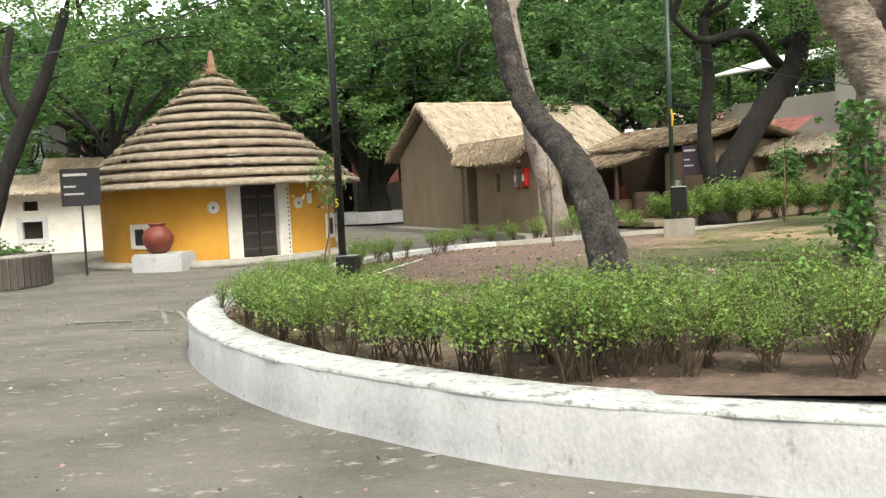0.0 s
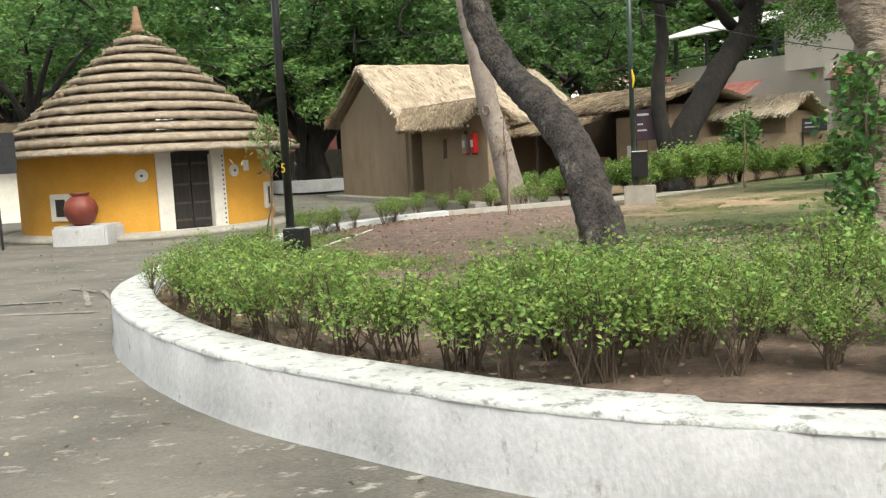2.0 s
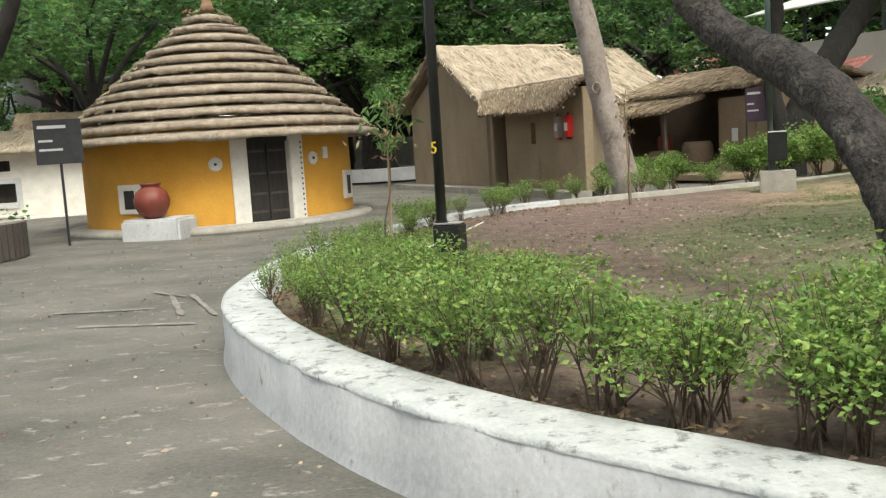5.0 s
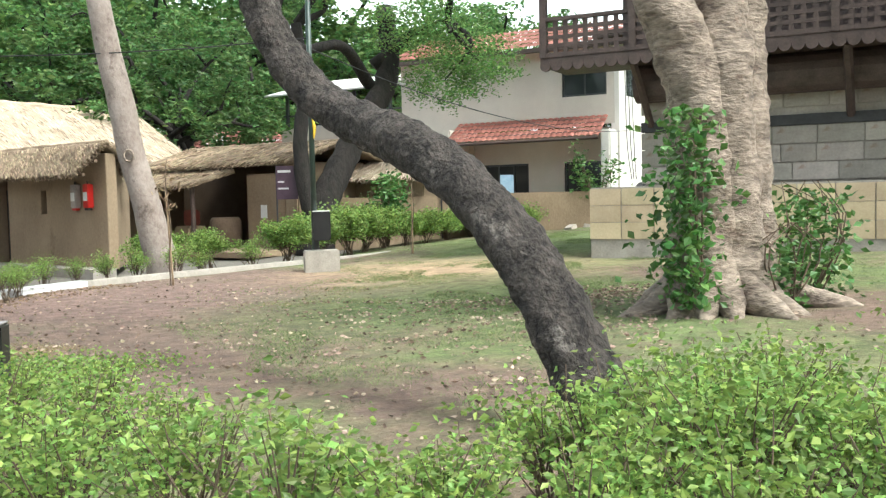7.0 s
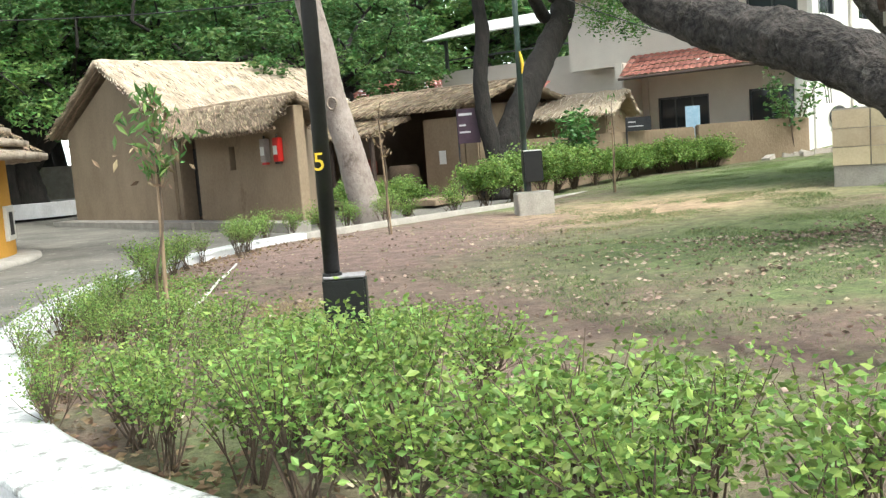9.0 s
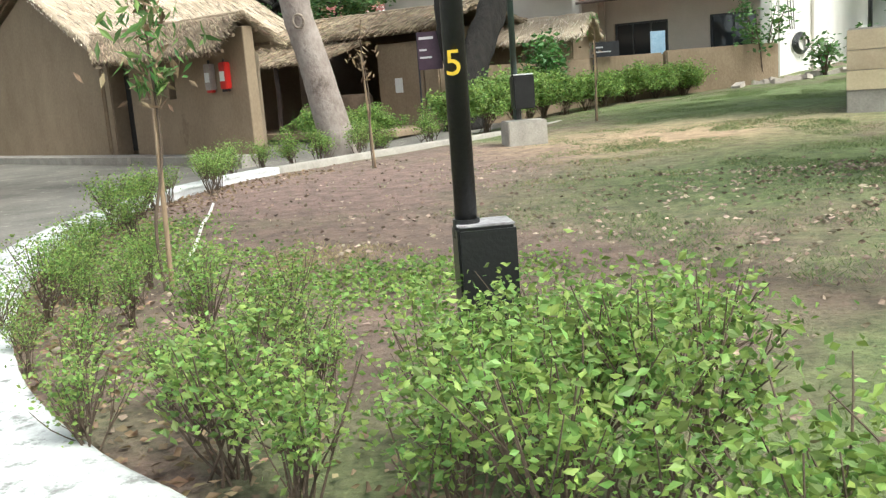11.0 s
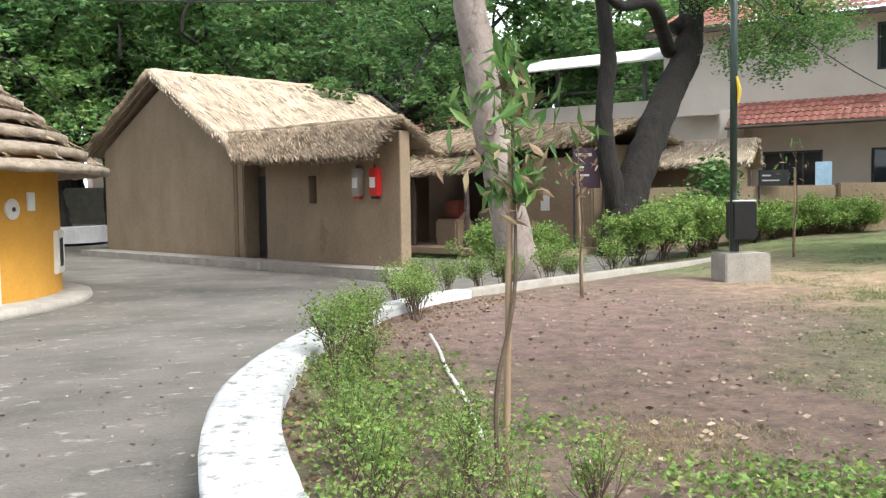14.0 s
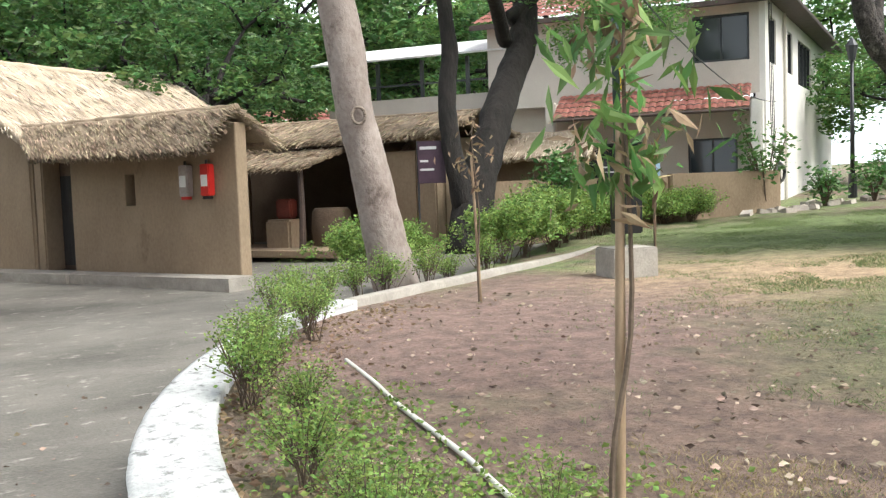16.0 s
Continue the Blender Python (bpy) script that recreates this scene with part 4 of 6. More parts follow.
def build_cream_house():
    g = 0.35
    h = thing("cream_house", "two-storey cream rendered house with red tiled roofs", "house", pose(20.1, 28.9, g, 0, 0, -60))
    # local x runs along the front towards the walker; the front lies at y = 0, x from -9 to 0
    L1, H1, H2 = 6.2, 3.6, 6.35
    part("upper_wall", holed(L1 + 2.5, H2, 0.3, [(L1 + 2.5 - 2.1, 4.55, L1 + 2.5 - 0.45, 5.95)], 3.55), M_RENDER, h, at=pose(-L1 - 2.5, 0, 0))
    window_unit(h, -2.1, 4.55, -0.45, 5.95, 0.08)
    part("blind", box(-2.0, 0.2, 4.9, -1.2, 0.22, 5.9), M_BLIND, h)
    part("lower_wall", holed(L1 + 2.5, 3.5, 0.3, [(3.0, 1.15, 4.9, 2.3), (L1 + 2.5 - 2.4, 0.9, L1 + 2.5 - 0.9, 2.3)], -0.6), M_RENDER, h, at=pose(-L1 - 2.5, 0.9, 0))
    window_unit(h, -L1 - 2.5 + 3.0, 1.15, -L1 - 2.5 + 4.9, 2.3, 0.98, 2)
    window_unit(h, -2.4, 0.9, -0.9, 2.3, 0.98)
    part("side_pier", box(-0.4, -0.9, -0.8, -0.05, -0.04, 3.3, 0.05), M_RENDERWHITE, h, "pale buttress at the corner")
    part("side_pier", box(-6.6, -0.7, -0.8, -6.25, 0.9, 3.6, 0.05), M_RENDER, h, "pale buttress")
    tile_slope(h, 5.85, 1.0, 3.05, 3.85, -1.1, 0.05, -6.25)
    part("gutter", tube([(-6.25, -1.12, 3.0), (-0.4, -1.12, 3.0)], [0.05, 0.05], 8, 2), M_DARKWOOD, h)
    tile_slope(h, L1 + 3.2, 1.0, 6.3, 7.6, -0.6, 3.0, -L1 - 2.9)
    part("fascia", box(-L1 - 2.9, -0.62, 6.12, 0.5, -0.5, 6.28, 0.01), M_DARKWOOD, h)
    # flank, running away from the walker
    # Flank toned paler than the front: the sun on it put into colour
    s = part("flank_wall", holed(17.0, 6.35, 0.3, [(0.6, 4.5, 1.9, 5.9), (4.2, 4.5, 5.3, 5.9), (6.6, 4.3, 10.0, 5.9), (13.5, 4.6, 14.8, 5.6)], -0.8), M_RENDERWHITE, h, "rendered flank wall, toned paler for its sunlit side", at=pose(0.0, -0.02, 0, 0, 0, 83.5))
    for x0, z0, x1, z1, m in ((0.6, 4.5, 1.9, 5.9, 0), (4.2, 4.5, 5.3, 5.9, 0), (6.6, 4.3, 10.0, 5.9, 3), (13.5, 4.6, 14.8, 5.6, 0)):
        part("window_pane", box(x0, 0.12, z0, x1, 0.16, z1), M_GLASS, s)
        for k in range(m + 2):
            x = x0 + (x1 - x0) * k / (m + 1)
            part("frame_bar", box(x - 0.05, 0.05, z0, x + 0.05, 0.119, z1), M_FRAME, s)
    part("flank_eave", box(-0.8, -0.7, 6.36, 17.5, 0.6, 6.5, 0.02), M_DARKWOOD, s)
    part("downpipe", tube([(3.2, -0.07, -0.3), (3.2, -0.07, 6.3)], [0.05, 0.05], 8, 2), M_RENDER, s)
    # cables and a coil against the flank
    for k in range(3):
        part("cable", tube([(0.4 + 0.25 * k, -0.03, 6.3), (0.5 + 0.3 * k, -0.05, 3.0), (0.9 + 0.2 * k, -0.04, 1.6)], [0.014] * 3, 5, 10), M_CABLE, s)
    bm = bmesh.new()
    for k in range(4):
        r = 0.34 - 0.03 * k
        tube([(1.9 + 2.4 * r * math.cos(a), -0.06 - 0.03 * k, 1.15 + r * math.sin(a)) for a in np.linspace(0, 2 * math.pi, 17)], [0.025] * 3, 6, 40, bm=bm)
    part("cable_coil", bm, M_CABLE, s, "coiled black cable hung on the wall")
    # wooden hoarding and blue notice before the front
    part("hoarding", box(-2.6, -0.4, -0.5, -1.1, -0.3, 0.95, 0.01), M_MUD, h, "brown plank hoarding")
    solo("blue_notice", box(-0.22, -0.03, 0, 0.22, 0.0, 1.0, 0.005), M_BLUE, "blue and white notice panel on a wall", "notice", pose(15.9, 29.75, 1.15, 0, 0, -30))
    # terrace house with pale roof sheets behind
    t = thing("terrace_house", "grey rendered terrace house with pale roof sheeting", "house", pose(15.5, 38.5, 0, 0, 0, -60))
    part("wall", holed(9.2, 4.6, 0.3, [(1.0, 1.2, 2.4, 2.2)], -0.4), M_RENDER, t, at=pose(-4.6, 0, 0))
    for x in np.linspace(-4.3, 4.3, 6):
        part("roof_post", box(x - 0.06, 0.0, 4.6, x + 0.06, 0.12, 5.9), M_FRAME, t)
    part("roof_sheet", box(-4.8, -0.9, -0.03, 4.8, 3.2, 0.03), M_SHEET, t, "pale sheet roof", at=pose(0, 0, 6.1, 14))
    part("rail", box(-4.5, 0.02, 5.05, 4.5, 0.08, 5.11), M_FRAME, t)
    tile_slope(t, 6.0, 1.0, 2.7, 3.6, -3.4, -1.6, -4.5)
    part("low_block", box(-4.4, -3.2, -0.1, 1.4, -0.1, 2.68, 0.02), M_RENDER, t)
    # far-left outbuilding with tin roof
    o = thing("far_outbuilding", "far rendered outbuilding with a rusty red roof", "house", pose(12.0, 48.0, 0, 0, 0, -20))
    part("wall", holed(8, 3.9, 0.3, [(1.5, 2.0, 3.4, 2.9), (4.4, 2.0, 6.2, 2.9)], -0.1), M_RENDER, o, at=pose(-4, 0, 0))
    for x in (-2.5, 0.4):
        part("window", box(x, 0.05, 2.0, x + 1.9, 0.12, 2.9), M_GLASS, o)
    tile_slope(o, 9, 1, 4.0, 5.0, -0.8, 2.2, -4.5)


build_cream_house()


# ---- stone house with wooden balcony ----
def build_stone_house():
    h = thing("stone_house", "grey ashlar house with a carved dark wooden balcony", "house", pose(11.5, 18.9, 1.5, 0, 0, -58))
    part("core", box(0.06, 0.06, -0.6, 9.0, 2.4, 5.6), M_STONE, h)
    rng = random.Random(5)
    blk = [as_mesh("ashlar", box(0, 0, 0, w, 0.06, 0.33, 0.008), M_STONE) for w in (0.46, 0.62, 0.8)]
    wd = (0.46, 0.62, 0.8)
    for r in range(7):
        x = 0.0
        z = 0.12 + r * 0.345
        if r == 3:
            part("dark_band", box(0, -0.03, z, 9.0, 0.05, z + 0.2, 0.01), M_STONEDARK, h)
            continue
        while x < 8.9:
            k = rng.randrange(3)
            if not 4.6 < x + wd[k] / 2 < 6.2:
                part("ashlar", blk[k], M_STONE, h, at=pose(x, 0, z))
            x += wd[k] + 0.012
    part("door_frame", holed(1.5, 3.0, 0.16, [(0.22, 0.1, 1.28, 2.7)], 0.1), M_BLACK, h, "black door frame", at=pose(4.65, -0.08, 0))
    part("door_dark", box(4.8, 0.045, 0.1, 6.0, 0.058, 2.8), M_DOORDARK, h)
    pl = part("platform", box(-0.6, -1.6, -1.4, 10.0, 2.4, 0.06, 0.02), M_CONCRETE, h)
    for k in range(12):
        for z in (-0.92, -0.6, -0.28):
            part("cladding_tile", box(-0.6 + k * 0.62, -1.625, z, 0.0 + k * 0.62, -1.6, z + 0.31, 0.003), M_TILEBEIGE, pl)
    # balcony
    b = part("balcony", box(-1.6, -1.5, 2.45, 9.4, 0.05, 2.6, 0.01), M_DARKWOOD, h, "carved dark wooden balcony")
    for x in np.arange(-1.6, 9.2, 0.22):
        part("valance_scallop", tube([(x + 0.11, -1.52, 2.45), (x + 0.11, -1.46, 2.45)], [0.11, 0.11], 10, 2), M_DARKWOOD, b)
    for z, t in ((2.6, 0.1), (3.3, 0.08)):
        part("rail", box(-1.6, -1.52, z, 9.4, -1.42, z + t, 0.01), M_DARKWOOD, b)
    for x in np.arange(-1.53, 9.4, 1.75):
        part("balcony_post", box(x - 0.07, -1.54, 2.6, x + 0.07, -1.4, 5.2, 0.01), M_DARKWOOD, b)
        bm = bmesh.new()
        for k in range(7):
            xx = x + 0.2 + 0.2 * k
            box(xx, -1.49, 2.7, xx + 0.09, -1.45, 3.3, bm=bm)
        for k in range(3):
            box(x + 0.07, -1.495, 2.8 + 0.16 * k, x + 1.68, -1.452, 2.87 + 0.16 * k, bm=bm)
        part("lattice", bm, M_DARKWOOD, b)
    for x in (0.2, 3.9, 6.9):
        part("bracket", tube([(x, 0.0, 1.3), (x, -0.7, 1.9), (x, -1.4, 2.42)], [0.08, 0.08, 0.08], 6, 6), M_DARKWOOD, b)
    part("soffit_curve", tube([(0, -0.3, 2.1), (9, -0.3, 2.1)], [0.38, 0.38], 16, 2), M_DARKWOOD, b)
    part("upper_screen", box(-0.3, -0.2, 2.62, 9, -0.1, 5.4, 0.01), M_DARKWOOD, h, "dark carved wooden screen")
    part("roof", box(-1.9, -1.8, 5.2, 9.6, 2.6, 5.4, 0.02), M_DARKWOOD, h)


build_stone_house()


def set_back(k):
    """Things across the path, set back and enlarged by k from where the walk begins."""
    eye = Vector((-0.4, 1.4, 1.41))
    return Matrix.Translation(eye) @ Matrix.Scale(k, 4) @ Matrix.Translation(-eye)


# ---- white huts to the left ----
def build_white_huts():
    h = thing("white_hut", "small whitewashed hut with a straw eave", "hut", set_back(1.25) @ pose(-12.9, 29.6, -0.04, 0, 0, 14))
    part("wall", holed(4.4, 2.0, 0.3, [(1.7, 0.55, 2.3, 1.1), (1.75, 1.45, 2.2, 1.75)], -0.1), M_LIME, h, at=pose(-2.2, 0, 0))
    # Dark block fills the hut: its unlit interior as plain colour
    part("inside", box(-2.1, 0.3, -0.1, 2.1, 2.6, 1.95), M_DOORDARK, h)
    part("window_surround", holed(0.9, 1.25, 0.05, [(0.15, 0.55, 0.75, 1.1)], 0.4), M_WALLWHITE, h, at=pose(-0.65, -0.05, 0))
    thatch_slope(h, (-2.7, -0.5, 1.95), (2.7, -0.5, 1.95), (2.7, 1.4, 2.55), (-2.7, 1.4, 2.55), 0.14, M_PALE, M_PALESTRAW, 900, 41)
    part("step", box(-2.4, -0.8, -0.1, 2.4, -0.02, 0.14, 0.03), M_LIME, h)
    d = thing("brown_hut", "brown mud hut with a thatched eave at the path's edge", "hut", set_back(1.27) @ pose(-13.6, 20.5, -0.04, 0, 0, 65))
    part("wall", box(-3.5, 0, -0.1, 3.5, 0.3, 1.9, 0.03), M_MUD_DARK, d)
    thatch_slope(d, (-4, -0.7, 1.75), (4, -0.7, 1.75), (4, 1.6, 2.9), (-4, 1.6, 2.9), 0.18, M_THATCH, M_STRAW, 1600, 42)
    part("plinth", box(-4, -1.0, -0.1, 4, -0.01, 0.12, 0.03), M_CONCRETE, d)
    g = thing("dark_hut", "dark mud hut behind the round hut", "hut", set_back(1.25) @ pose(-11.8, 33.0, -0.04, 0, 0, 10))
    part("wall", box(-2, 0, -0.1, 3.4, 0.3, 2.0, 0.03), M_MUD_DARK, g)
    thatch_slope(g, (-2.4, -0.6, 1.9), (4, -0.6, 1.9), (4, 1.5, 3.2), (-2.4, 1.5, 3.2), 0.16, M_THATCH, M_STRAW, 800, 43)


build_white_huts()


sign_board("information_sign", set_back(1.27) @ pose(-7.75, 20.0, -0.03, 0, 0, 15), 0.8, 0.8, 1.5, M_SIGN, "black information sign on a thin post by the round hut")


# ---- far buildings and boundary ----
def build_far():
    for x, y, w, hgt, m, lab in ((-21, 66, 9, 13, M_PINK, "pink far building behind the trees"), (-30, 62, 7, 14, M_BLUEGREY, "blue-grey far building behind the trees"), (6, 72, 12, 12, M_RENDER, "cream far building behind the trees"), (-6, 70, 6, 11, M_PINK, "reddish far building behind the trees")):
        b = thing("far_building", lab, "building", pose(x, y, 0))
        part("wall", box(-w / 2, 0, 0, w / 2, 6, hgt, 0.05), m, b)
        for i in range(int(w // 2.2)):
            for j in range(int(hgt // 3.1)):
                part("window", box(-w / 2 + 0.8 + i * 2.2, -0.04, 1.2 + j * 3.1, -w / 2 + 2.0 + i * 2.2, 0.02, 2.6 + j * 3.1), M_GLASS, b)
    wl = thing("boundary_wall", "grey boundary wall far behind the huts", "wall", pose(0, 56, 0), kind="structure")
    part("wall_run", box(-50, 0, -0.1, 45, 0.3, 2.0, 0.03), M_CONCRETE, wl)


build_far()


def build_backdrop():
    """Pale hazy sky beyond the grove."""
    bm = bmesh.new()
    R0, n = 130.0, 48
    lo, hi = [], []
    for k in range(n + 1):
        a = radians(-25 + 230 * k / n)
        lo.append(bm.verts.new((R0 * math.cos(a), R0 * math.sin(a) + 10, -1)))
        hi.append(bm.verts.new((R0 * math.cos(a), R0 * math.sin(a) + 10, 70)))
    for k in range(n):
        bm.faces.new((lo[k], lo[k + 1], hi[k + 1], hi[k]))
    m = mat("hazy_sky", (0.8, 0.84, 0.86), (0.88, 0.9, 0.91), 0.02, 1.0, 0.0, 0.1, glow=0.85)
    solo("backdrop", bm, m, "pale overcast sky beyond the trees", "sky", kind="structure")


build_backdrop()


def build_road_marks():
    m = mat("worn_road_paint", (0.17, 0.155, 0.13), (0.33, 0.31, 0.275), 4.0, 0.85, 0.3, 30)
    for x0, y0, x1, y1, w in ((-4.69, 16.03, -3.97, 14.22, 0.035), (-5.01, 16.15, -4.4, 14.36, 0.035), (-5.37, 16.52, -4.75, 15.9, 0.03), (-5.5, 14.0, -4.1, 13.75, 0.05), (-6.2, 15.1, -4.9, 15.0, 0.04)):
        d = Vector((x1 - x0, y1 - y0, 0))
        sd = Vector((-d.y, d.x, 0)).normalized() * w
        bm = bmesh.new()
        n = 24
        pr = None
        for k in range(n + 1):
            c = Vector((x0, y0, path_z(x0, y0) + 0.016)) + d * (k / n)
            j = 1 + 0.6 * noise.noise(c * 6)
            q = (bm.verts.new(c - sd * j), bm.verts.new(c + sd * j))
            if pr:
                bm.faces.new((pr[0], q[0], q[1], pr[1]))
            pr = q
        solo("road_mark", bm, m, "worn pale paint line on the asphalt", "road marking", group="road marks")


build_road_marks()


# ---- trees ----
def crown(rng, blobs, per, size):
    """Leaf centres gathered in uneven clusters round the blobs."""
    pts = []
    for c, r in blobs:
        c = np.array(c)
        k = max(6, int(per / 28))
        for q in range(k):
            d = rng.normal(size=3)
            d /= np.linalg.norm(d)
            cc = c + d * r * rng.uniform(0.35, 1.0) * np.array((1, 1, 0.75))
            m = int(rng.uniform(14, 44))
            pts.append(cc + rng.normal(size=(m, 3)) * np.array((0.3, 0.3, 0.17)) * r * 0.5)
    return np.concatenate(pts)


TREE = {}


def build_tree(name, label, trunk, radii, limbs, blobs, per, size, seed, bark, leaf, at=None, rough=0.15, group="", seg=14, wide=0.5):
    rng = np.random.default_rng(seed)
    t = thing(name, label, "tree", at, group)
    TREE[name] = t
    part("trunk", tube(trunk, radii, seg, len(trunk) * (14 if seg > 20 else 7), rough, freq=7.0 if seg > 20 else 3.0), bark, t, smooth=True)
    for pts, rad in limbs:
        part("limb", tube(pts, rad, 9, len(pts) * 5, rough), bark, t, smooth=True)
    if blobs:
        # twigs from the nearest limb end to the clusters
        ends = [np.array(p[-1]) for p, _ in limbs] + [np.array(trunk[-1])]
        bm = bmesh.new()
        for c, r in blobs:
            e = min(ends, key=lambda q: np.linalg.norm(q - np.array(c)))
            mid = (e + np.array(c)) / 2 + rng.normal(size=3) * 0.25
            tube([e, mid, c], [radii[-1] * 0.45, radii[-1] * 0.3, 0.015], 6, 7, bm=bm)
        part("branchwork", bm, bark, t)
        part("crown", leaf_mesh("crown", crown(rng, blobs, per, size), rng, size, wide), leaf, t)
    return t


def near_trees():
    build_tree("leaning_tree", "dark rough-barked tree leaning low over the lawn", [(1.74, 8.9, -0.1), (1.69, 9.3, 0.55), (1.65, 9.65, 1.0), (1.62, 10.05, 1.33), (1.55, 10.45, 1.62), (1.48, 10.95, 1.85), (1.45, 11.5, 2.02), (1.32, 12.0, 2.26), (1.17, 12.3, 2.6), (1.05, 12.5, 3.0), (0.95, 12.7, 3.7), (0.8, 12.9, 4.6)],
               [0.23, 0.2, 0.19, 0.185, 0.18, 0.18, 0.175, 0.17, 0.165, 0.16, 0.15, 0.13],
               [([(0.8, 12.9, 4.5), (0.2, 13.2, 5.6), (-0.8, 13.2, 6.4)], [0.1, 0.08, 0.05]), ([(0.8, 12.9, 4.5), (1.6, 13.4, 5.8), (2.4, 13.0, 6.8)], [0.1, 0.07, 0.05])],
               [((-1.0, 13.2, 7.4), 1.2), ((2.6, 13.0, 7.8), 1.4), ((0.8, 13.5, 7.9), 1.3)], 2400, 0.09, 1, M_BARK, M_LEAF_FAR, rough=0.16, seg=40)
    build_tree("knotted_tree", "grey smooth-barked tree with a round knot", [(3.15, 23.9, -0.1), (2.95, 23.9, 0.8), (2.75, 23.9, 1.7), (2.55, 23.9, 2.5), (2.42, 23.85, 3.3), (2.15, 23.8, 4.6), (1.9, 23.7, 6.2)], [0.36, 0.3, 0.27, 0.265, 0.26, 0.24, 0.2],
               [([(1.9, 23.7, 6.0), (1.0, 23.4, 7.2), (0.2, 23.0, 8.0)], [0.15, 0.1, 0.06]), ([(1.95, 23.7, 5.8), (3.0, 24.2, 7.4), (3.6, 24.2, 8.4)], [0.14, 0.1, 0.06])],
               [((0.2, 23.2, 8.6), 1.5), ((3.6, 24.2, 9.0), 1.6), ((1.8, 24, 9.4), 1.5)], 2400, 0.12, 2, M_BARK_GREY, M_LEAF_FAR, rough=0.08)
    build_tree("forked_tree", "dark forked tree rising behind the shrubs", [(9.2, 29.0, -0.15), (9.4, 29.1, 0.8), (9.9, 29.3, 1.8), (10.75, 29.7, 3.0), (11.7, 30.2, 4.1), (12.4, 30.5, 5.0), (12.7, 30.7, 6.2), (12.7, 31, 7.5)], [0.58, 0.46, 0.41, 0.39, 0.37, 0.36, 0.32, 0.26],
               [([(9.25, 29.1, 0.9), (9.05, 29.3, 2.2), (9.1, 29.5, 3.4), (9.3, 29.6, 4.6), (9.2, 29.8, 6.5)], [0.3, 0.23, 0.21, 0.19, 0.16]), ([(11.9, 30.6, 5.0), (10.5, 29.5, 5.9), (8.8, 28.5, 5.6), (7.8, 28, 6.2)], [0.2, 0.16, 0.12, 0.06]), ([(12.1, 30.7, 5.6), (13.3, 30.2, 6.6), (14.2, 29.6, 7.0)], [0.2, 0.14, 0.06])],
               # Last four clusters, mostly out of view, are added to shade the trunk
               [((13.6, 28.9, 5.0), 1.3), ((14.6, 28.4, 5.5), 1.3), ((12.6, 29.6, 6.8), 1.6), ((9.5, 29.8, 7.8), 1.6), ((14.0, 29.2, 6.6), 1.5), ((9.0, 26.5, 10.0), 2.4), ((12.0, 26.0, 10.0), 2.4), ((10.5, 28.2, 10.4), 2.4), ((7.0, 28.0, 9.6), 2.0)], 3000, 0.11, 3, M_BARK_DARK, M_LEAF_FAR, pose(-0.55, 0, 0), rough=0.15)
    # two-stemmed tree in the ring planter
    build_tree("planter_tree", "dark two-stemmed tree growing out of a ring planter", [(-9.05, 18.3, 0.3), (-9.0, 18.3, 1.0), (-9.2, 18.3, 2.0), (-9.5, 18.4, 3.2), (-9.6, 18.4, 4.4), (-9.9, 18.5, 6.0)], [0.3, 0.22, 0.2, 0.17, 0.15, 0.11],
               [([(-9.0, 18.3, 0.9), (-8.6, 18.2, 1.9), (-8.1, 18.2, 3.0), (-7.6, 18.1, 3.8), (-7.0, 18.0, 5.2)], [0.2, 0.17, 0.16, 0.13, 0.09]), ([(-8.0, 18.2, 3.1), (-8.4, 18.3, 3.9), (-8.3, 18.5, 5.0)], [0.12, 0.09, 0.07])],
               [((-10.2, 18.6, 4.8), 1.2), ((-7.0, 18.4, 5.6), 1.2), ((-8.8, 18.6, 5.8), 1.3), ((-11.5, 18.8, 4.6), 1.2), ((-10.6, 18.5, 3.7), 0.7)], 1500, 0.1, 4, M_BARK_DARK, M_LEAF_FAR, set_back(1.27))
    build_tree("side_tree", "grey-brown tree leaning at the lawn's edge", [(18.0, 22.6, 0.6), (17.6, 23.0, 2.2), (17.0, 23.4, 3.6), (16.4, 23.8, 4.6), (16.0, 24.0, 6.4)], [0.36, 0.3, 0.28, 0.25, 0.2],
               [([(16.5, 23.7, 4.5), (17.3, 24, 5.8), (18, 24, 7)], [0.15, 0.1, 0.06])], [((16, 24, 8), 1.6), ((18.4, 24, 7.6), 1.4)], 1500, 0.12, 5, M_BARK, M_LEAF_FAR)


near_trees()


def build_knots():
    for x, y, z, rad in ((2.44, 23.63, 2.4, 0.09),):
        ring = [(x + rad * math.cos(a) * 0.87, y - rad * math.cos(a) * 0.48, z + rad * 1.25 * math.sin(a)) for a in np.linspace(0, 2 * math.pi, 13)]
        part("knot", tube(ring, [0.022] * 3, 8, 26, 0.3), M_BARK_FICUS, TREE["knotted_tree"], "round healed branch scar", smooth=True)


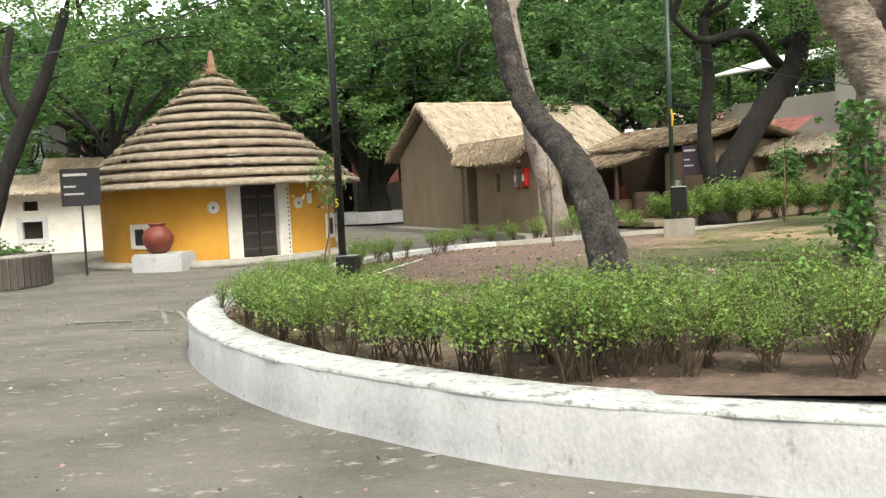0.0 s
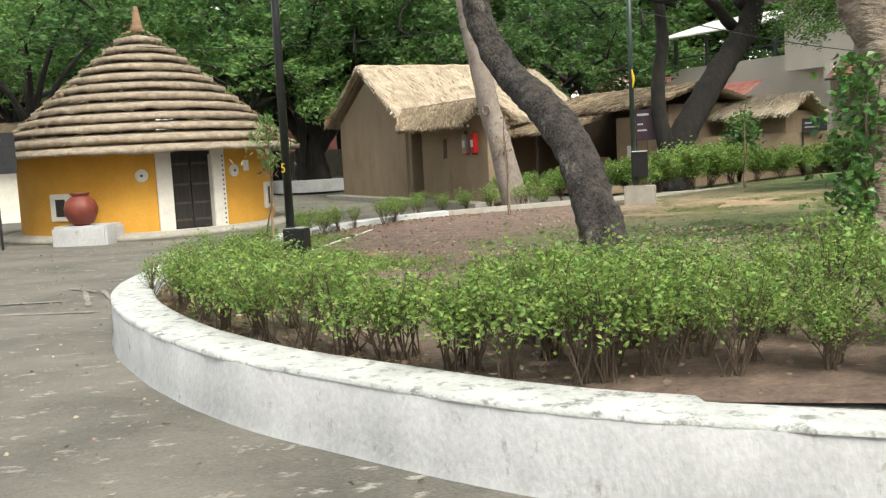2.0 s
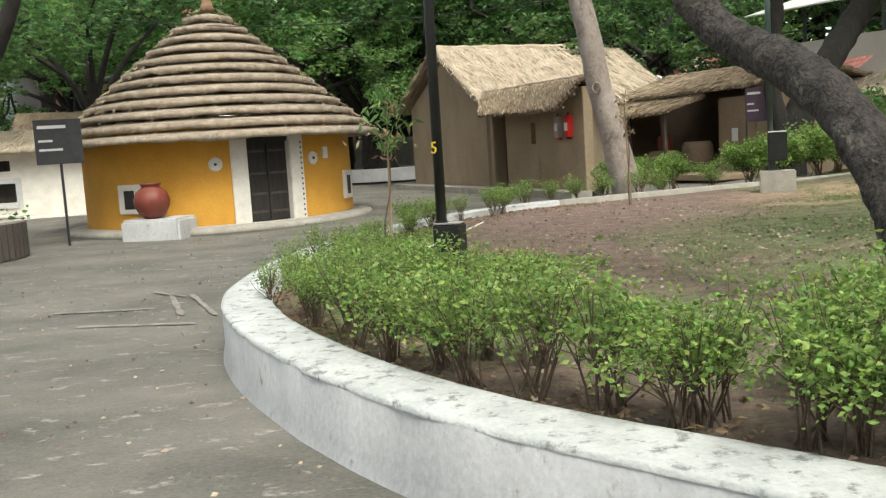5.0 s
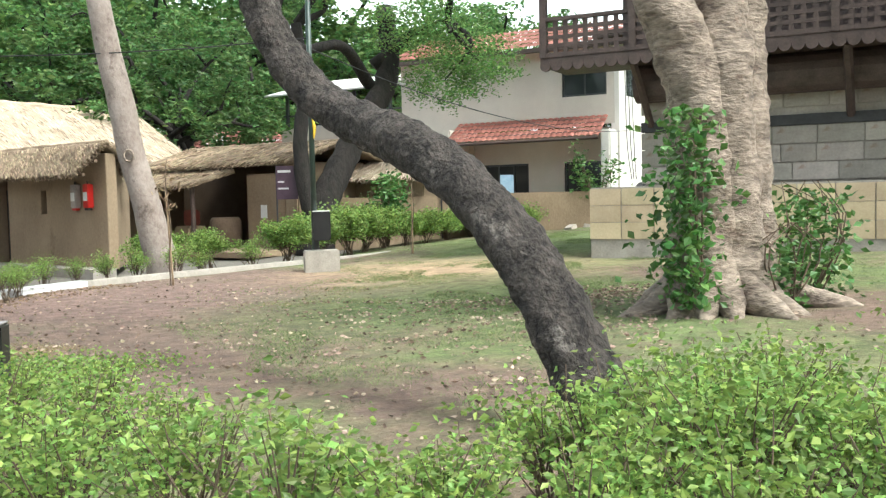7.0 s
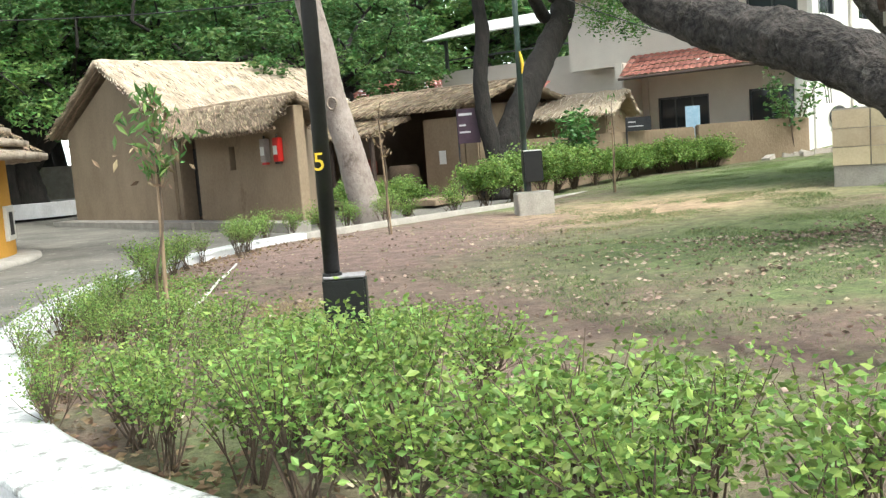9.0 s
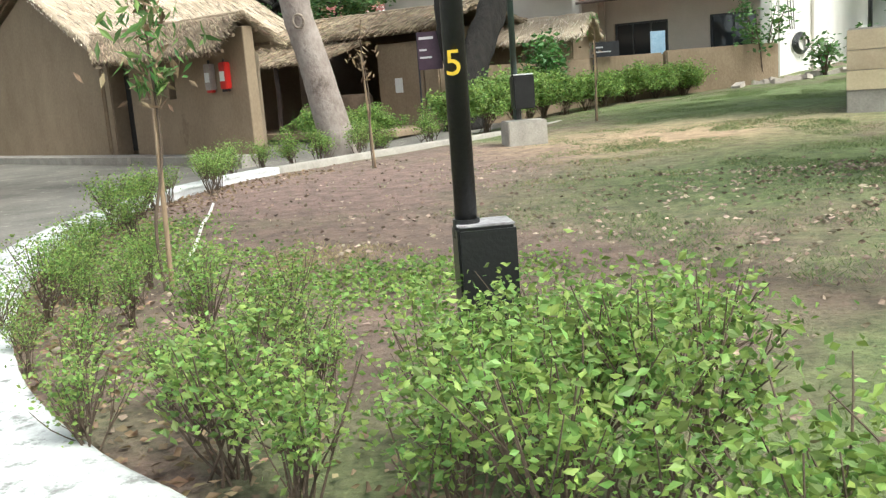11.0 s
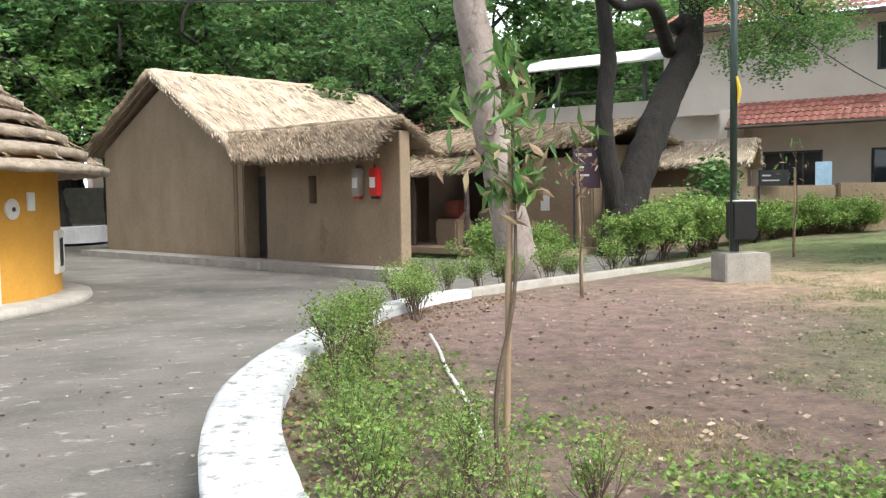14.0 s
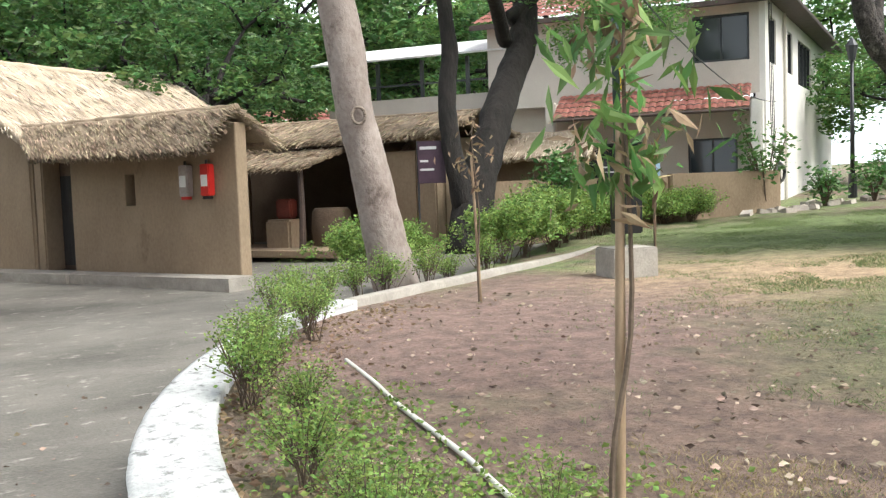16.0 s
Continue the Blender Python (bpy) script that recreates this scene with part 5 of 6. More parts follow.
def build_ficus():
    t = thing("ficus_tree", "massive fused-stem fig tree with flared roots and climbing ivy", "tree")
    cx, cy, g = 6.2, 12.2, 0.36
    stems = [((-0.3, -0.1), (-0.28, -0.05, 1.4), (-0.36, 0.0, 2.3), (-0.75, 0.1, 3.2), (-1.3, 0.2, 4.6), 0.35),
             ((0.02, -0.2), (0.0, -0.12, 1.4), (-0.06, -0.1, 2.4), (0.05, 0.0, 3.4), (0.1, 0.1, 5.5), 0.35),
             ((0.34, -0.05), (0.3, -0.05, 1.4), (0.32, 0.0, 2.4), (0.42, 0.1, 3.4), (0.6, 0.3, 5.5), 0.35),
             ((0.1, 0.3), (0.1, 0.25, 1.4), (0.1, 0.25, 2.4), (0.1, 0.4, 3.4), (0.2, 0.9, 5.5), 0.4)]
    for b, m1, m2, m3, m4, r in stems:
        part("stem", tube([(cx + b[0] * 1.1, cy + b[1] * 1.1, g - 0.45), (cx + b[0] * 0.97, cy + b[1] * 0.9, g + 0.35)] + [(cx + p[0], cy + p[1], g + p[2]) for p in (m1, m2, m3, m4)], [r * 1.25, r * 1.05, r, r * 0.95, r * 0.85, r * 0.6], 28, 60, 0.24, freq=3.0), M_BARK_FICUS, t, smooth=True)
    rng = random.Random(9)
    for k in range(15):
        a = math.radians(-200 + k * 24 + rng.uniform(-8, 8))
        ln = rng.uniform(1.0, 1.55)
        c, s = math.cos(a), math.sin(a)
        x2, y2 = cx + c * ln, cy + s * ln
        lo = rise(x2, y2)
        part("root", tube([(cx + c * 0.34, cy + s * 0.3, g + rng.uniform(0.5, 1.2)), (cx + c * 0.44, cy + s * 0.4, g + 0.2), (cx + c * 0.68, cy + s * 0.64, lo + 0.16), (cx + c * ln * 0.8, cy + s * ln * 0.8, lo + 0.04), (x2, y2, lo - 0.04)], [0.09, 0.16, 0.17, 0.11, 0.05], 12, 24, 0.22), M_BARK_FICUS, t, smooth=True)
    r = np.random.default_rng(3)
    blobs = [((cx - 1.6, cy, 5.9), 1.4), ((cx + 0.4, cy + 0.2, 6.4), 1.6), ((cx + 1.6, cy + 0.6, 5.6), 1.3), ((cx + 1.2, cy - 0.8, 3.9), 0.35)]
    part("crown", leaf_mesh("crown", crown(r, blobs, 1800, 0.12), r, 0.13, 0.55), M_LEAF_FAR, t)
    P = []
    for k in range(1000):
        z = r.uniform(-0.15, 1.95)
        w = 0.34 * math.sin(math.pi * min(1, (z + 0.5) / 3.0)) + 0.06
        P.append((cx - 0.66 + r.normal() * w * 0.55 - 0.12, cy - 0.28 + r.normal() * 0.2, g + z))
    iv = thing("ivy", "green ivy climbing the fig tree's trunk", "climbing plant", pose(0, 0, 0))
    part("foliage", leaf_mesh("foliage", P, r, 0.105, 0.75, 0.5, 0.5), M_LEAF_BIG, iv)
    for k in range(4):
        part("vine", tube([(cx - 0.62 + r.normal() * 0.08, cy - 0.36, g - 0.3), (cx - 0.68 + r.normal() * 0.1, cy - 0.34, g + 1.0), (cx - 0.6 + r.normal() * 0.1, cy - 0.28, g + 1.9)], [0.015, 0.012, 0.008], 6, 8, 0.2), M_TWIG, iv)
    for bx, by, n, rr, hh in ((1.1, -0.35, 950, 0.5, 1.3), (0.2, -0.75, 200, 0.28, 0.8)):
        P = [(cx + bx + r.normal() * rr * 0.6, cy + by + r.normal() * rr * 0.5, g - 0.28 + abs(r.uniform(0.05, hh)) + r.normal() * 0.05) for _ in range(n)]
        s = thing("undergrowth", "leafy young shrub among the fig tree's roots", "shrub")
        part("foliage", leaf_mesh("foliage", P, r, 0.1, 0.7), M_LEAF_BIG, s)
        bm = bmesh.new()
        for k in range(9):
            tube([(cx + bx * 0.9 + r.normal() * 0.08, cy + by + r.normal() * 0.08, g - 0.32), (cx + bx + r.normal() * 0.2, cy + by + r.normal() * 0.2, g + hh * 0.5), (cx + bx + r.normal() * rr * 0.7, cy + by + r.normal() * rr * 0.6, g + hh * 0.9)], [0.012, 0.009, 0.005], 5, 6, bm=bm)
        part("twigwork", bm, M_TWIG, s)


build_knots()
build_ficus()


def far_trees():
    protos = []
    for v in range(4):
        rng = np.random.default_rng(100 + v)
        lean = rng.normal() * 0.4
        trunk = [(0, 0, -0.1), (lean * 0.3, 0.1, 1.4), (lean * 0.8, 0, 3.0), (lean, 0.2, 5.0)]
        limbs, blobs = [], []
        for k in range(7):
            a = k * 0.9 + rng.uniform(0, 0.6)
            ln = rng.uniform(1.6, 3.2)
            zt = rng.uniform(4.5, 8.0)
            z0 = rng.uniform(2.2, 4.6)
            e = (lean + math.cos(a) * ln, math.sin(a) * ln, zt)
            limbs.append(([(lean * z0 / 5, 0.05, z0), (lean + math.cos(a) * ln * 0.4, math.sin(a) * ln * 0.4, z0 + (zt - z0) * 0.55), e], [0.13, 0.1, 0.05]))
            for q in range(3):
                blobs.append(((e[0] + rng.normal() * 1.0, e[1] + rng.normal() * 1.0, e[2] + rng.uniform(-1.6, 1.8)), rng.uniform(1.0, 1.7)))
        protos.append(build_tree("background_tree", "tall green broad-leaved tree in the grove behind the huts", trunk, [0.34, 0.26, 0.22, 0.15], limbs, blobs, 420, 0.24, 200 + v, M_BARK_DARK, (M_LEAF_FAR, M_LEAF_DARK)[v % 2], pose(-16 + 5 * v, 44 + 2 * (v % 2), 0, 0, 0, 40 * v), group="grove trees", seg=10))
    rng = random.Random(4)
    spots = []
    for k in range(15):
        spots.append((-26 + k * 3.6 + rng.uniform(-1, 1), 47 + rng.uniform(-2, 3), rng.uniform(0.95, 1.3)))
    for k in range(14):
        spots.append((-34 + k * 5.4 + rng.uniform(-1.5, 1.5), 54 + rng.uniform(-1, 4), rng.uniform(1.25, 1.65)))
    spots += [(-19, 23, 0.9), (-13.5, 38, 1.0), (8.0, 42, 0.95), (10.5, 45.5, 1.1), (24, 46, 1.2), (28, 42, 1.2), (33, 38, 1.2), (36, 30, 1.2), (38, 22, 1.2), (34, 15, 1.2), (30, 8, 1.2), (31, 29, 0.9), (29.5, 26, 0.8)]
    spots += [(-25, 62, 1.9), (10, 57, 1.7), (15.5, 56, 1.7), (20.5, 55, 1.7), (25, 53, 1.6), (-9, 62, 2.0), (-2, 64, 2.1), (5, 62, 2.0), (12, 64, 2.0), (-5.5, 52, 1.7)]
    for k, (x, y, s) in enumerate(spots):
        if (x < -9 and k < 29 and k % 2) or (k < 29 and 6 < x < 23 and y < 52):
            continue
        p = protos[rng.randrange(4)]
        copy_thing(p, pose(x, y, 0, 0, 0, rng.uniform(0, 360)) @ Matrix.Scale(s, 4))


far_trees()


# ---- planters ----
def ring_planter(x, y, r, hgt, clad, label):
    t = thing("ring_planter", label, "planter", (set_back(1.27) if clad else Matrix()) @ pose(x, y, -0.04))
    part("ring", lathe([(r - 0.3, 0.0), (r, 0.0), (r, hgt), (r - 0.03, hgt + 0.02), (r - 0.3, hgt + 0.02), (r - 0.3, hgt - 0.12)], 48), M_CONCRETE if clad else M_WALLWHITE, t, smooth=False)
    part("soil", lathe([(0.05, hgt - 0.15), (r - 0.28, hgt - 0.14), (r - 0.3, hgt - 0.08), (0.1, hgt - 0.05)], 32), M_SOIL, t)
    if clad:
        me = as_mesh("plank", box(-0.06, -0.03, 0.02, 0.06, 0.0, hgt - 0.03, 0.006), M_CLAD)
        n = int(2 * math.pi * r / 0.135)
        for k in range(n):
            part("plank", me, M_CLAD, t, at=pose(0, 0, 0, 0, 0, 360 * k / n) @ pose(0, -r - 0.002, 0))
    return t


ring_planter(-9.0, 18.2, 1.15, 0.62, True, "round planter clad in dark upright planks")
ring_planter(-3.2, 46.5, 2.2, 0.55, False, "round whitewashed planter round a fig tree")
build_tree("grove_fig", "dark many-stemmed fig tree in a white ring planter", [(-3.2, 46.5, 0.3), (-3.3, 46.5, 2.0), (-3.0, 46.6, 4.0), (-2.8, 46.8, 7.0)], [0.8, 0.55, 0.45, 0.3],
           [([(-3.3, 46.5, 1.6), (-4.4, 46.4, 3.6), (-5.8, 46.2, 5.6)], [0.35, 0.28, 0.15]), ([(-3.1, 46.5, 1.8), (-1.6, 46.5, 3.8), (-0.4, 46.4, 6.0)], [0.33, 0.25, 0.14]), ([(-3.2, 46.3, 2.4), (-3.6, 45.6, 4.5), (-3.4, 45.0, 6.5)], [0.3, 0.22, 0.12])],
           [((-5.8, 46.0, 6.4), 1.8), ((-0.3, 46.2, 6.8), 1.8), ((-3.2, 45, 7.6), 1.9), ((-7, 45.5, 7.6), 1.6), ((1.0, 46, 8), 1.6), ((-4.6, 45.4, 8.4), 1.8)], 900, 0.24, 77, M_BARK_DARK, M_LEAF_DARK)


# ---- posts and lamps ----
def build_posts():
    p = thing("lamp_post", "black iron post with a yellow number on a box base", "lamp post", pose(-1.3, 11.86, 0.02))
    part("pole", tube([(0, 0, -0.15), (0, 0, 6.2)], [0.049, 0.045], 20, 2), M_BLACK, p, smooth=True)
    b = part("base_box", box(-0.055, -0.1, -0.2, 0.2, 0.1, 0.63, 0.012), M_BLACK, p, "black painted metal box", at=pose(0, 0, 0, 0, 0, -22))
    part("box_lid", box(-0.05, -0.095, 0.631, 0.195, 0.095, 0.642, 0.003), M_BLACKTOP, b, "worn paint on the lid")
    part("collar", tube([(0, 0, 0.58), (0, 0, 0.66)], [0.062, 0.058], 16, 2), M_BLACK, p)
    fc = bpy.data.curves.new("number", "FONT")
    fc.body, fc.size, fc.extrude, fc.align_x = "5", 0.15, 0.002, "CENTER"
    fc.materials.append(M_YELLOW)
    num = new("number", fc)
    num.parent = p
    num.matrix_basis = pose(0, 0, 1.27, 0, 0, -38) @ pose(0.0, -0.052, 0, 90, 0, 0)
    q = thing("lamp_post", "dark green post with a blackened box on a concrete plinth", "lamp post", pose(5.62, 21.75, 0.1))
    part("plinth", box(-0.33, -0.3, -0.1, 0.35, 0.3, 0.36, 0.02), M_CONCRETE, q, "concrete plinth", at=pose(0, 0, 0, 0, 0, -20))
    part("pole", tube([(-0.12, 0, 0.38), (-0.12, 0, 6.0)], [0.055, 0.05], 16, 2), M_GREENPOLE, q, smooth=True)
    part("control_box", box(-0.16, -0.16, 0.55, 0.2, 0.14, 1.12, 0.02), M_BLACK, q, "black box with a faded top", at=pose(0, 0, 0, 0, 0, -20))
    part("box_lid", box(-0.15, -0.15, 1.121, 0.19, 0.13, 1.14, 0.004), M_LABEL, q, at=pose(0, 0, 0, 0, 0, -20))
    part("foot", tube([(-0.1, 0, 0.38), (-0.1, 0, 0.55)], [0.07, 0.07], 10, 2), M_BLACK, q)
    part("tied_cloth", tube([(-0.12, -0.06, 2.95), (-0.09, -0.08, 2.75), (-0.11, -0.08, 2.55)], [0.015, 0.03, 0.012], 7, 8, 0.4), M_YELLOW, q, "yellow cloth strip")
    l = thing("garden_lamp", "black lantern lamp post beside the cream house", "lamp post", pose(22.6, 27.6, 0.9))
    part("pole", tube([(0, 0, -0.4), (0, 0, 3.9)], [0.08, 0.05], 12, 2), M_BLACK, l, smooth=True)
    part("base", tube([(0, 0, -0.4), (0, 0, 0.5)], [0.14, 0.12], 12, 2), M_BLACK, l)
    part("lantern", lathe([(0.1, 3.9), (0.18, 4.3), (0.2, 4.32), (0.05, 4.55)], 8), M_FRAME, l)


build_posts()


def build_cables():
    for a, b, sag in (((-1.3, 11.86, 4.6), (-9.5, 18.4, 4.6), 0.5), ((-9.6, 30, 5.4), (5.5, 21.75, 4.6), 0.6), ((5.5, 21.75, 4.4), (20.3, 28.7, 3.6), 0.5)):
        A, B = np.array(a), np.array(b)
        pts = [A * (1 - f) + B * f - np.array((0, 0, sag * 4 * f * (1 - f))) for f in np.linspace(0, 1, 9)]
        solo("overhead_cable", tube(pts, [0.012] * 9, 5, 30), M_CABLE, "thin black cable strung between post and trees", "cable")


build_cables()


# ---- saplings on stakes ----
def sapling(x, y, hgt, lean, leaves, dry, stake_r, seed, at_z=None):
    r = np.random.default_rng(seed)
    z = rise(x, y) if at_z is None else at_z
    s = thing("sapling", "young drooping sapling tied to a bamboo stake" if leaves > 100 else "withered sapling tied to a thin stake", "sapling", pose(x, y, z), "staked saplings")
    part("stake", tube([(0, 0, -0.05), (lean * 0.5, 0, hgt * 0.5), (lean, 0, hgt)], [stake_r, stake_r, stake_r * 0.8], 8, 9, 0.1), M_BAMBOO, s, smooth=True)
    part("stem", tube([(-0.05, -0.02, -0.03), (-0.06, -0.03, hgt * 0.3), (0.02 + lean * 0.5, -0.04, hgt * 0.6), (lean, -0.02, hgt * 1.08), (lean + 0.05, 0, hgt * 1.28)], [0.012, 0.012, 0.01, 0.008, 0.005], 6, 18, 0.2), M_TWIG, s)
    P = []
    for k in range(leaves + dry):
        f = r.uniform(0.84, 1.3)
        w = 0.16 * math.sin(math.pi * min(1.0, max(0.1, (f - 0.78) / 0.55)))
        P.append((lean + r.normal() * w, r.normal() * w, hgt * f))
    P = np.array(P)
    if leaves:
        part("foliage", leaf_mesh("foliage", P[:leaves], r, 0.14, 0.26, 0.5, 1.2), M_LEAF_FAR, s)
    if dry:
        Q = P[leaves:].copy()
        Q[:, 2] -= 0.12
        part("dry_foliage", leaf_mesh("dry_foliage", Q, r, 0.12, 0.3, 0.5, 0.9), M_LEAF_DRY, s, "withered brown leaves")
    return s


sapling(-1.9, 15.2, 1.72, 0.05, 190, 90, 0.019, 1)
sapling(2.6, 21.35, 1.75, -0.08, 0, 60, 0.018, 2)
sapling(9.0, 24.0, 1.7, 0.0, 10, 20, 0.02, 4)


# ---- hedge shrubs ----
def shrub_proto(seed, hgt, rad, clusters, leaf, name="hedge_shrub", label="waist-high hedge shrub with bright small leaves on bare stems", at=None, dense=1.0, group="hedge along the garden wall"):
    r = np.random.default_rng(seed)
    s = thing(name, label, "shrub", at, group)
    bm = bmesh.new()
    tips = []
    for k in range(int(9 * dense) + 4):
        a = r.uniform(0, 2 * math.pi)
        b = (r.normal() * 0.06, r.normal() * 0.06, -0.04)
        e = np.array((math.cos(a) * rad * r.uniform(0.2, 1.0), math.sin(a) * rad * r.uniform(0.2, 1.0), hgt * r.uniform(0.6, 1.0)))
        mid = np.array((e[0] * 0.35, e[1] * 0.35, e[2] * 0.45)) + r.normal(size=3) * 0.03
        tube([b, mid, e], [0.009, 0.006, 0.003], 5, 7, bm=bm)
        for q in range(3):
            e2 = mid + (e - mid) * r.uniform(0.0, 0.8) + np.array((r.normal() * rad * 0.35, r.normal() * rad * 0.35, hgt * r.uniform(0.08, 0.4)))
            e2[2] = min(e2[2], hgt * 1.05)
            m2 = mid + (e2 - mid) * 0.5 + r.normal(size=3) * 0.02
            tube([mid, m2, e2], [0.005, 0.004, 0.002], 4, 5, bm=bm)
            tips += [e2, m2 + (e2 - m2) * 0.5]
        tips += [e, mid + (e - mid) * 0.6]
    part("twigwork", bm, M_TWIG, s)
    P = []
    for k in range(clusters):
        t = tips[r.integers(len(tips))]
        m = int(r.uniform(5, 13))
        if t[2] < hgt * 0.5 and r.uniform() < 0.8:
            continue
        P.append(t + r.normal(size=(m, 3)) * np.array((0.045, 0.045, 0.045)) * (0.6 + hgt))
    part("foliage", leaf_mesh("foliage", np.concatenate(P), r, leaf, 0.6, 0.5), M_LEAF, s)
    return s


def hedge():
    protos = [shrub_proto(300 + v, 0.72 + 0.06 * (v % 3), 0.42, 165, 0.043, at=pose(0, 0, 0)) for v in range(4)]
    rng = random.Random(12)
    protos += [shrub_proto(350 + v, 0.8, 0.42, 110, 0.038, "thin_shrub", "thin twiggy hedge shrub with few small leaves", dense=0.7) for v in range(3)]
    used = [False] * 7

    def put(x, y, s, z=None, thin=False):
        v = 4 + rng.randrange(3) if thin else rng.randrange(4)
        m = pose(x, y, rise(x, y) + 0.02 if z is None else z, 0, 0, rng.uniform(0, 360)) @ Matrix.Scale(s, 4)
        if not used[v]:
            used[v] = True
            protos[v].matrix_basis = m
        else:
            copy_thing(protos[v], m)

    last = None
    for i in range(len(CURVE)):
        c = CURVE[i]
        if c[0] > 7 and c[1] < 10:
            continue
        if c[0] > 5.2 and c[1] > 20:
            break
        step = 0.5 if c[1] < 13.2 else 0.55
        if last is not None and np.linalg.norm(c - last) < step:
            continue
        last = c
        p = c + INW[i] * ((0.74 if c[1] < 13 else 0.86) + rng.uniform(-0.1, 0.12))
        if c[0] > 0.6 and c[1] < 8:
            # thin, open growth by the near end
            put(p[0], p[1] + 0.1, rng.uniform(0.7, 0.9), thin=rng.random() < 0.5)
            for off in (1.2, 1.9):
                p = c + INW[i] * (off + rng.uniform(-0.25, 0.25))
                put(p[0], p[1], rng.uniform(0.75, 1.0), thin=rng.random() < 0.5)
        elif c[1] < 11.4:
            put(p[0], p[1], rng.uniform(0.98, 1.15) if c[1] < 10 else rng.uniform(0.85, 1.0))
            for off, chance in ((1.15, 0.45), (1.65, 0.25)):
                if rng.random() < chance and not (off > 1.5 and c[1] > 10.2):
                    p = c + INW[i] * (off + rng.uniform(-0.15, 0.15))
                    put(p[0], p[1], rng.uniform(0.95, 1.15))
        elif c[1] < 15.0:
            for off in (0.55, 1.0, 1.4, 1.8):
                if rng.random() < 0.8 and not (c[1] > 13.4 and off > 0.6):
                    p = c + INW[i] * (off + rng.uniform(-0.15, 0.15))
                    put(p[0], p[1], rng.uniform(0.55, 0.8), thin=True)
        elif c[1] < 18.6:
            if rng.random() < 0.75:
                put(p[0], p[1], rng.uniform(0.5, 0.72), thin=rng.random() < 0.8)
        elif c[1] < 21.5:
            q = c + INW[i] * rng.uniform(0.42, 0.7)
            put(q[0], q[1], rng.uniform(0.7, 0.95), thin=rng.random() < 0.25)
        elif rng.random() < 0.85:
            q = c + INW[i] * rng.uniform(-0.35, 0.0)
            put(q[0], q[1], rng.uniform(0.75, 1.0), z=-0.05)
    for x, y in ((0.3, 7.2), (0.8, 7.4), (1.3, 7.9), (1.9, 8.0), (1.0, 6.6), (1.7, 6.9), (2.4, 7.3), (-0.3, 7.7), (0.6, 8.1), (3.0, 7.6), (2.9, 6.6)):
        put(x, y, rng.uniform(0.95, 1.12))
    for x, y in ((-2.5, 15.2), (-2.2, 14.9), (-2.55, 14.6), (-2.0, 15.4), (-2.35, 14.2), (-1.9, 14.4), (-2.6, 15.7)):
        put(x, y, rng.uniform(0.55, 0.75), thin=True)
    for x, y in ((-1.75, 11.2), (-1.4, 10.95), (-1.1, 11.25), (-0.7, 11.1), (-1.65, 10.7)):
        put(x, y, rng.uniform(0.85, 1.0))
    # dense clipped shrubs behind the kerb and before the mud wall
    dense = [shrub_proto(400 + v, 0.85, 0.6, 900, 0.06, "clipped_shrub", "dense green clipped shrub behind the kerb", dense=1.6, group="clipped shrubs") for v in range(2)]
    spots = [(3.4, 25.2, 1.0), (4.6, 25.6, 0.9), (6.3, 25.2, 1.2), (7.3, 25.7, 1.3), (8.3, 26.0, 1.4), (9.1, 26.7, 1.4), (9.9, 27.2, 1.35), (10.8, 27.6, 1.2), (11.6, 27.8, 1.1), (12.5, 28.1, 1.15), (13.4, 28.2, 1.2), (14.2, 28.0, 1.2), (15, 27.8, 1.1)]
    for k, (x, y, s) in enumerate(spots):
        m = pose(x, y, rise(x, y) * 0.6, 0, 0, rng.uniform(0, 360)) @ Matrix.Scale(s, 4)
        if k < 2:
            dense[k].matrix_basis = m
        else:
            copy_thing(dense[k % 2], m)


hedge()


def build_garden_bushes():
    # tall open bush and undergrowth before the cream house
    r = np.random.default_rng(8)
    for x, y, hgt, rad, n in ((17.6, 27.3, 2.6, 1.0, 520), (19.3, 26.6, 1.0, 0.5, 300), (21.2, 26.2, 1.2, 0.7, 420), (23.5, 26.6, 1.6, 0.9, 500), (10.4, 27.9, 2.1, 0.7, 900)):
        z = rise(x, y)
        s = thing("garden_bush", "open leafy bush before the cream house", "shrub", pose(x, y, z))
        bm = bmesh.new()
        P = []
        for k in range(12):
            a = r.uniform(0, 6.28)
            e = np.array((math.cos(a) * rad * r.uniform(0.3, 1), math.sin(a) * rad * r.uniform(0.3, 1), hgt * r.uniform(0.55, 1)))
            tube([(0, 0, -0.05), e * np.array((0.4, 0.4, 0.55)), e], [0.03, 0.02, 0.008], 5, 7, bm=bm)
            P.append(e * r.uniform(0.6, 1.0, (n // 12, 1)) + r.normal(size=(n // 12, 3)) * 0.17)
        part("twigwork", bm, M_TWIG, s)
        part("foliage", leaf_mesh("foliage", np.concatenate(P), r, 0.17, 0.5), M_LEAF_BIG, s)
    P = [(-9.0 + r.normal() * 0.5, 18.0 + r.normal() * 0.45, 0.6 + abs(r.normal()) * 0.1) for _ in range(350)]
    solo("planter_herbs", leaf_mesh("planter_herbs", P, r, 0.12, 0.5), M_LEAF_BIG, "grey-green low herbs in the ring planter", "plants", set_back(1.27), kind="stuff")


build_garden_bushes()


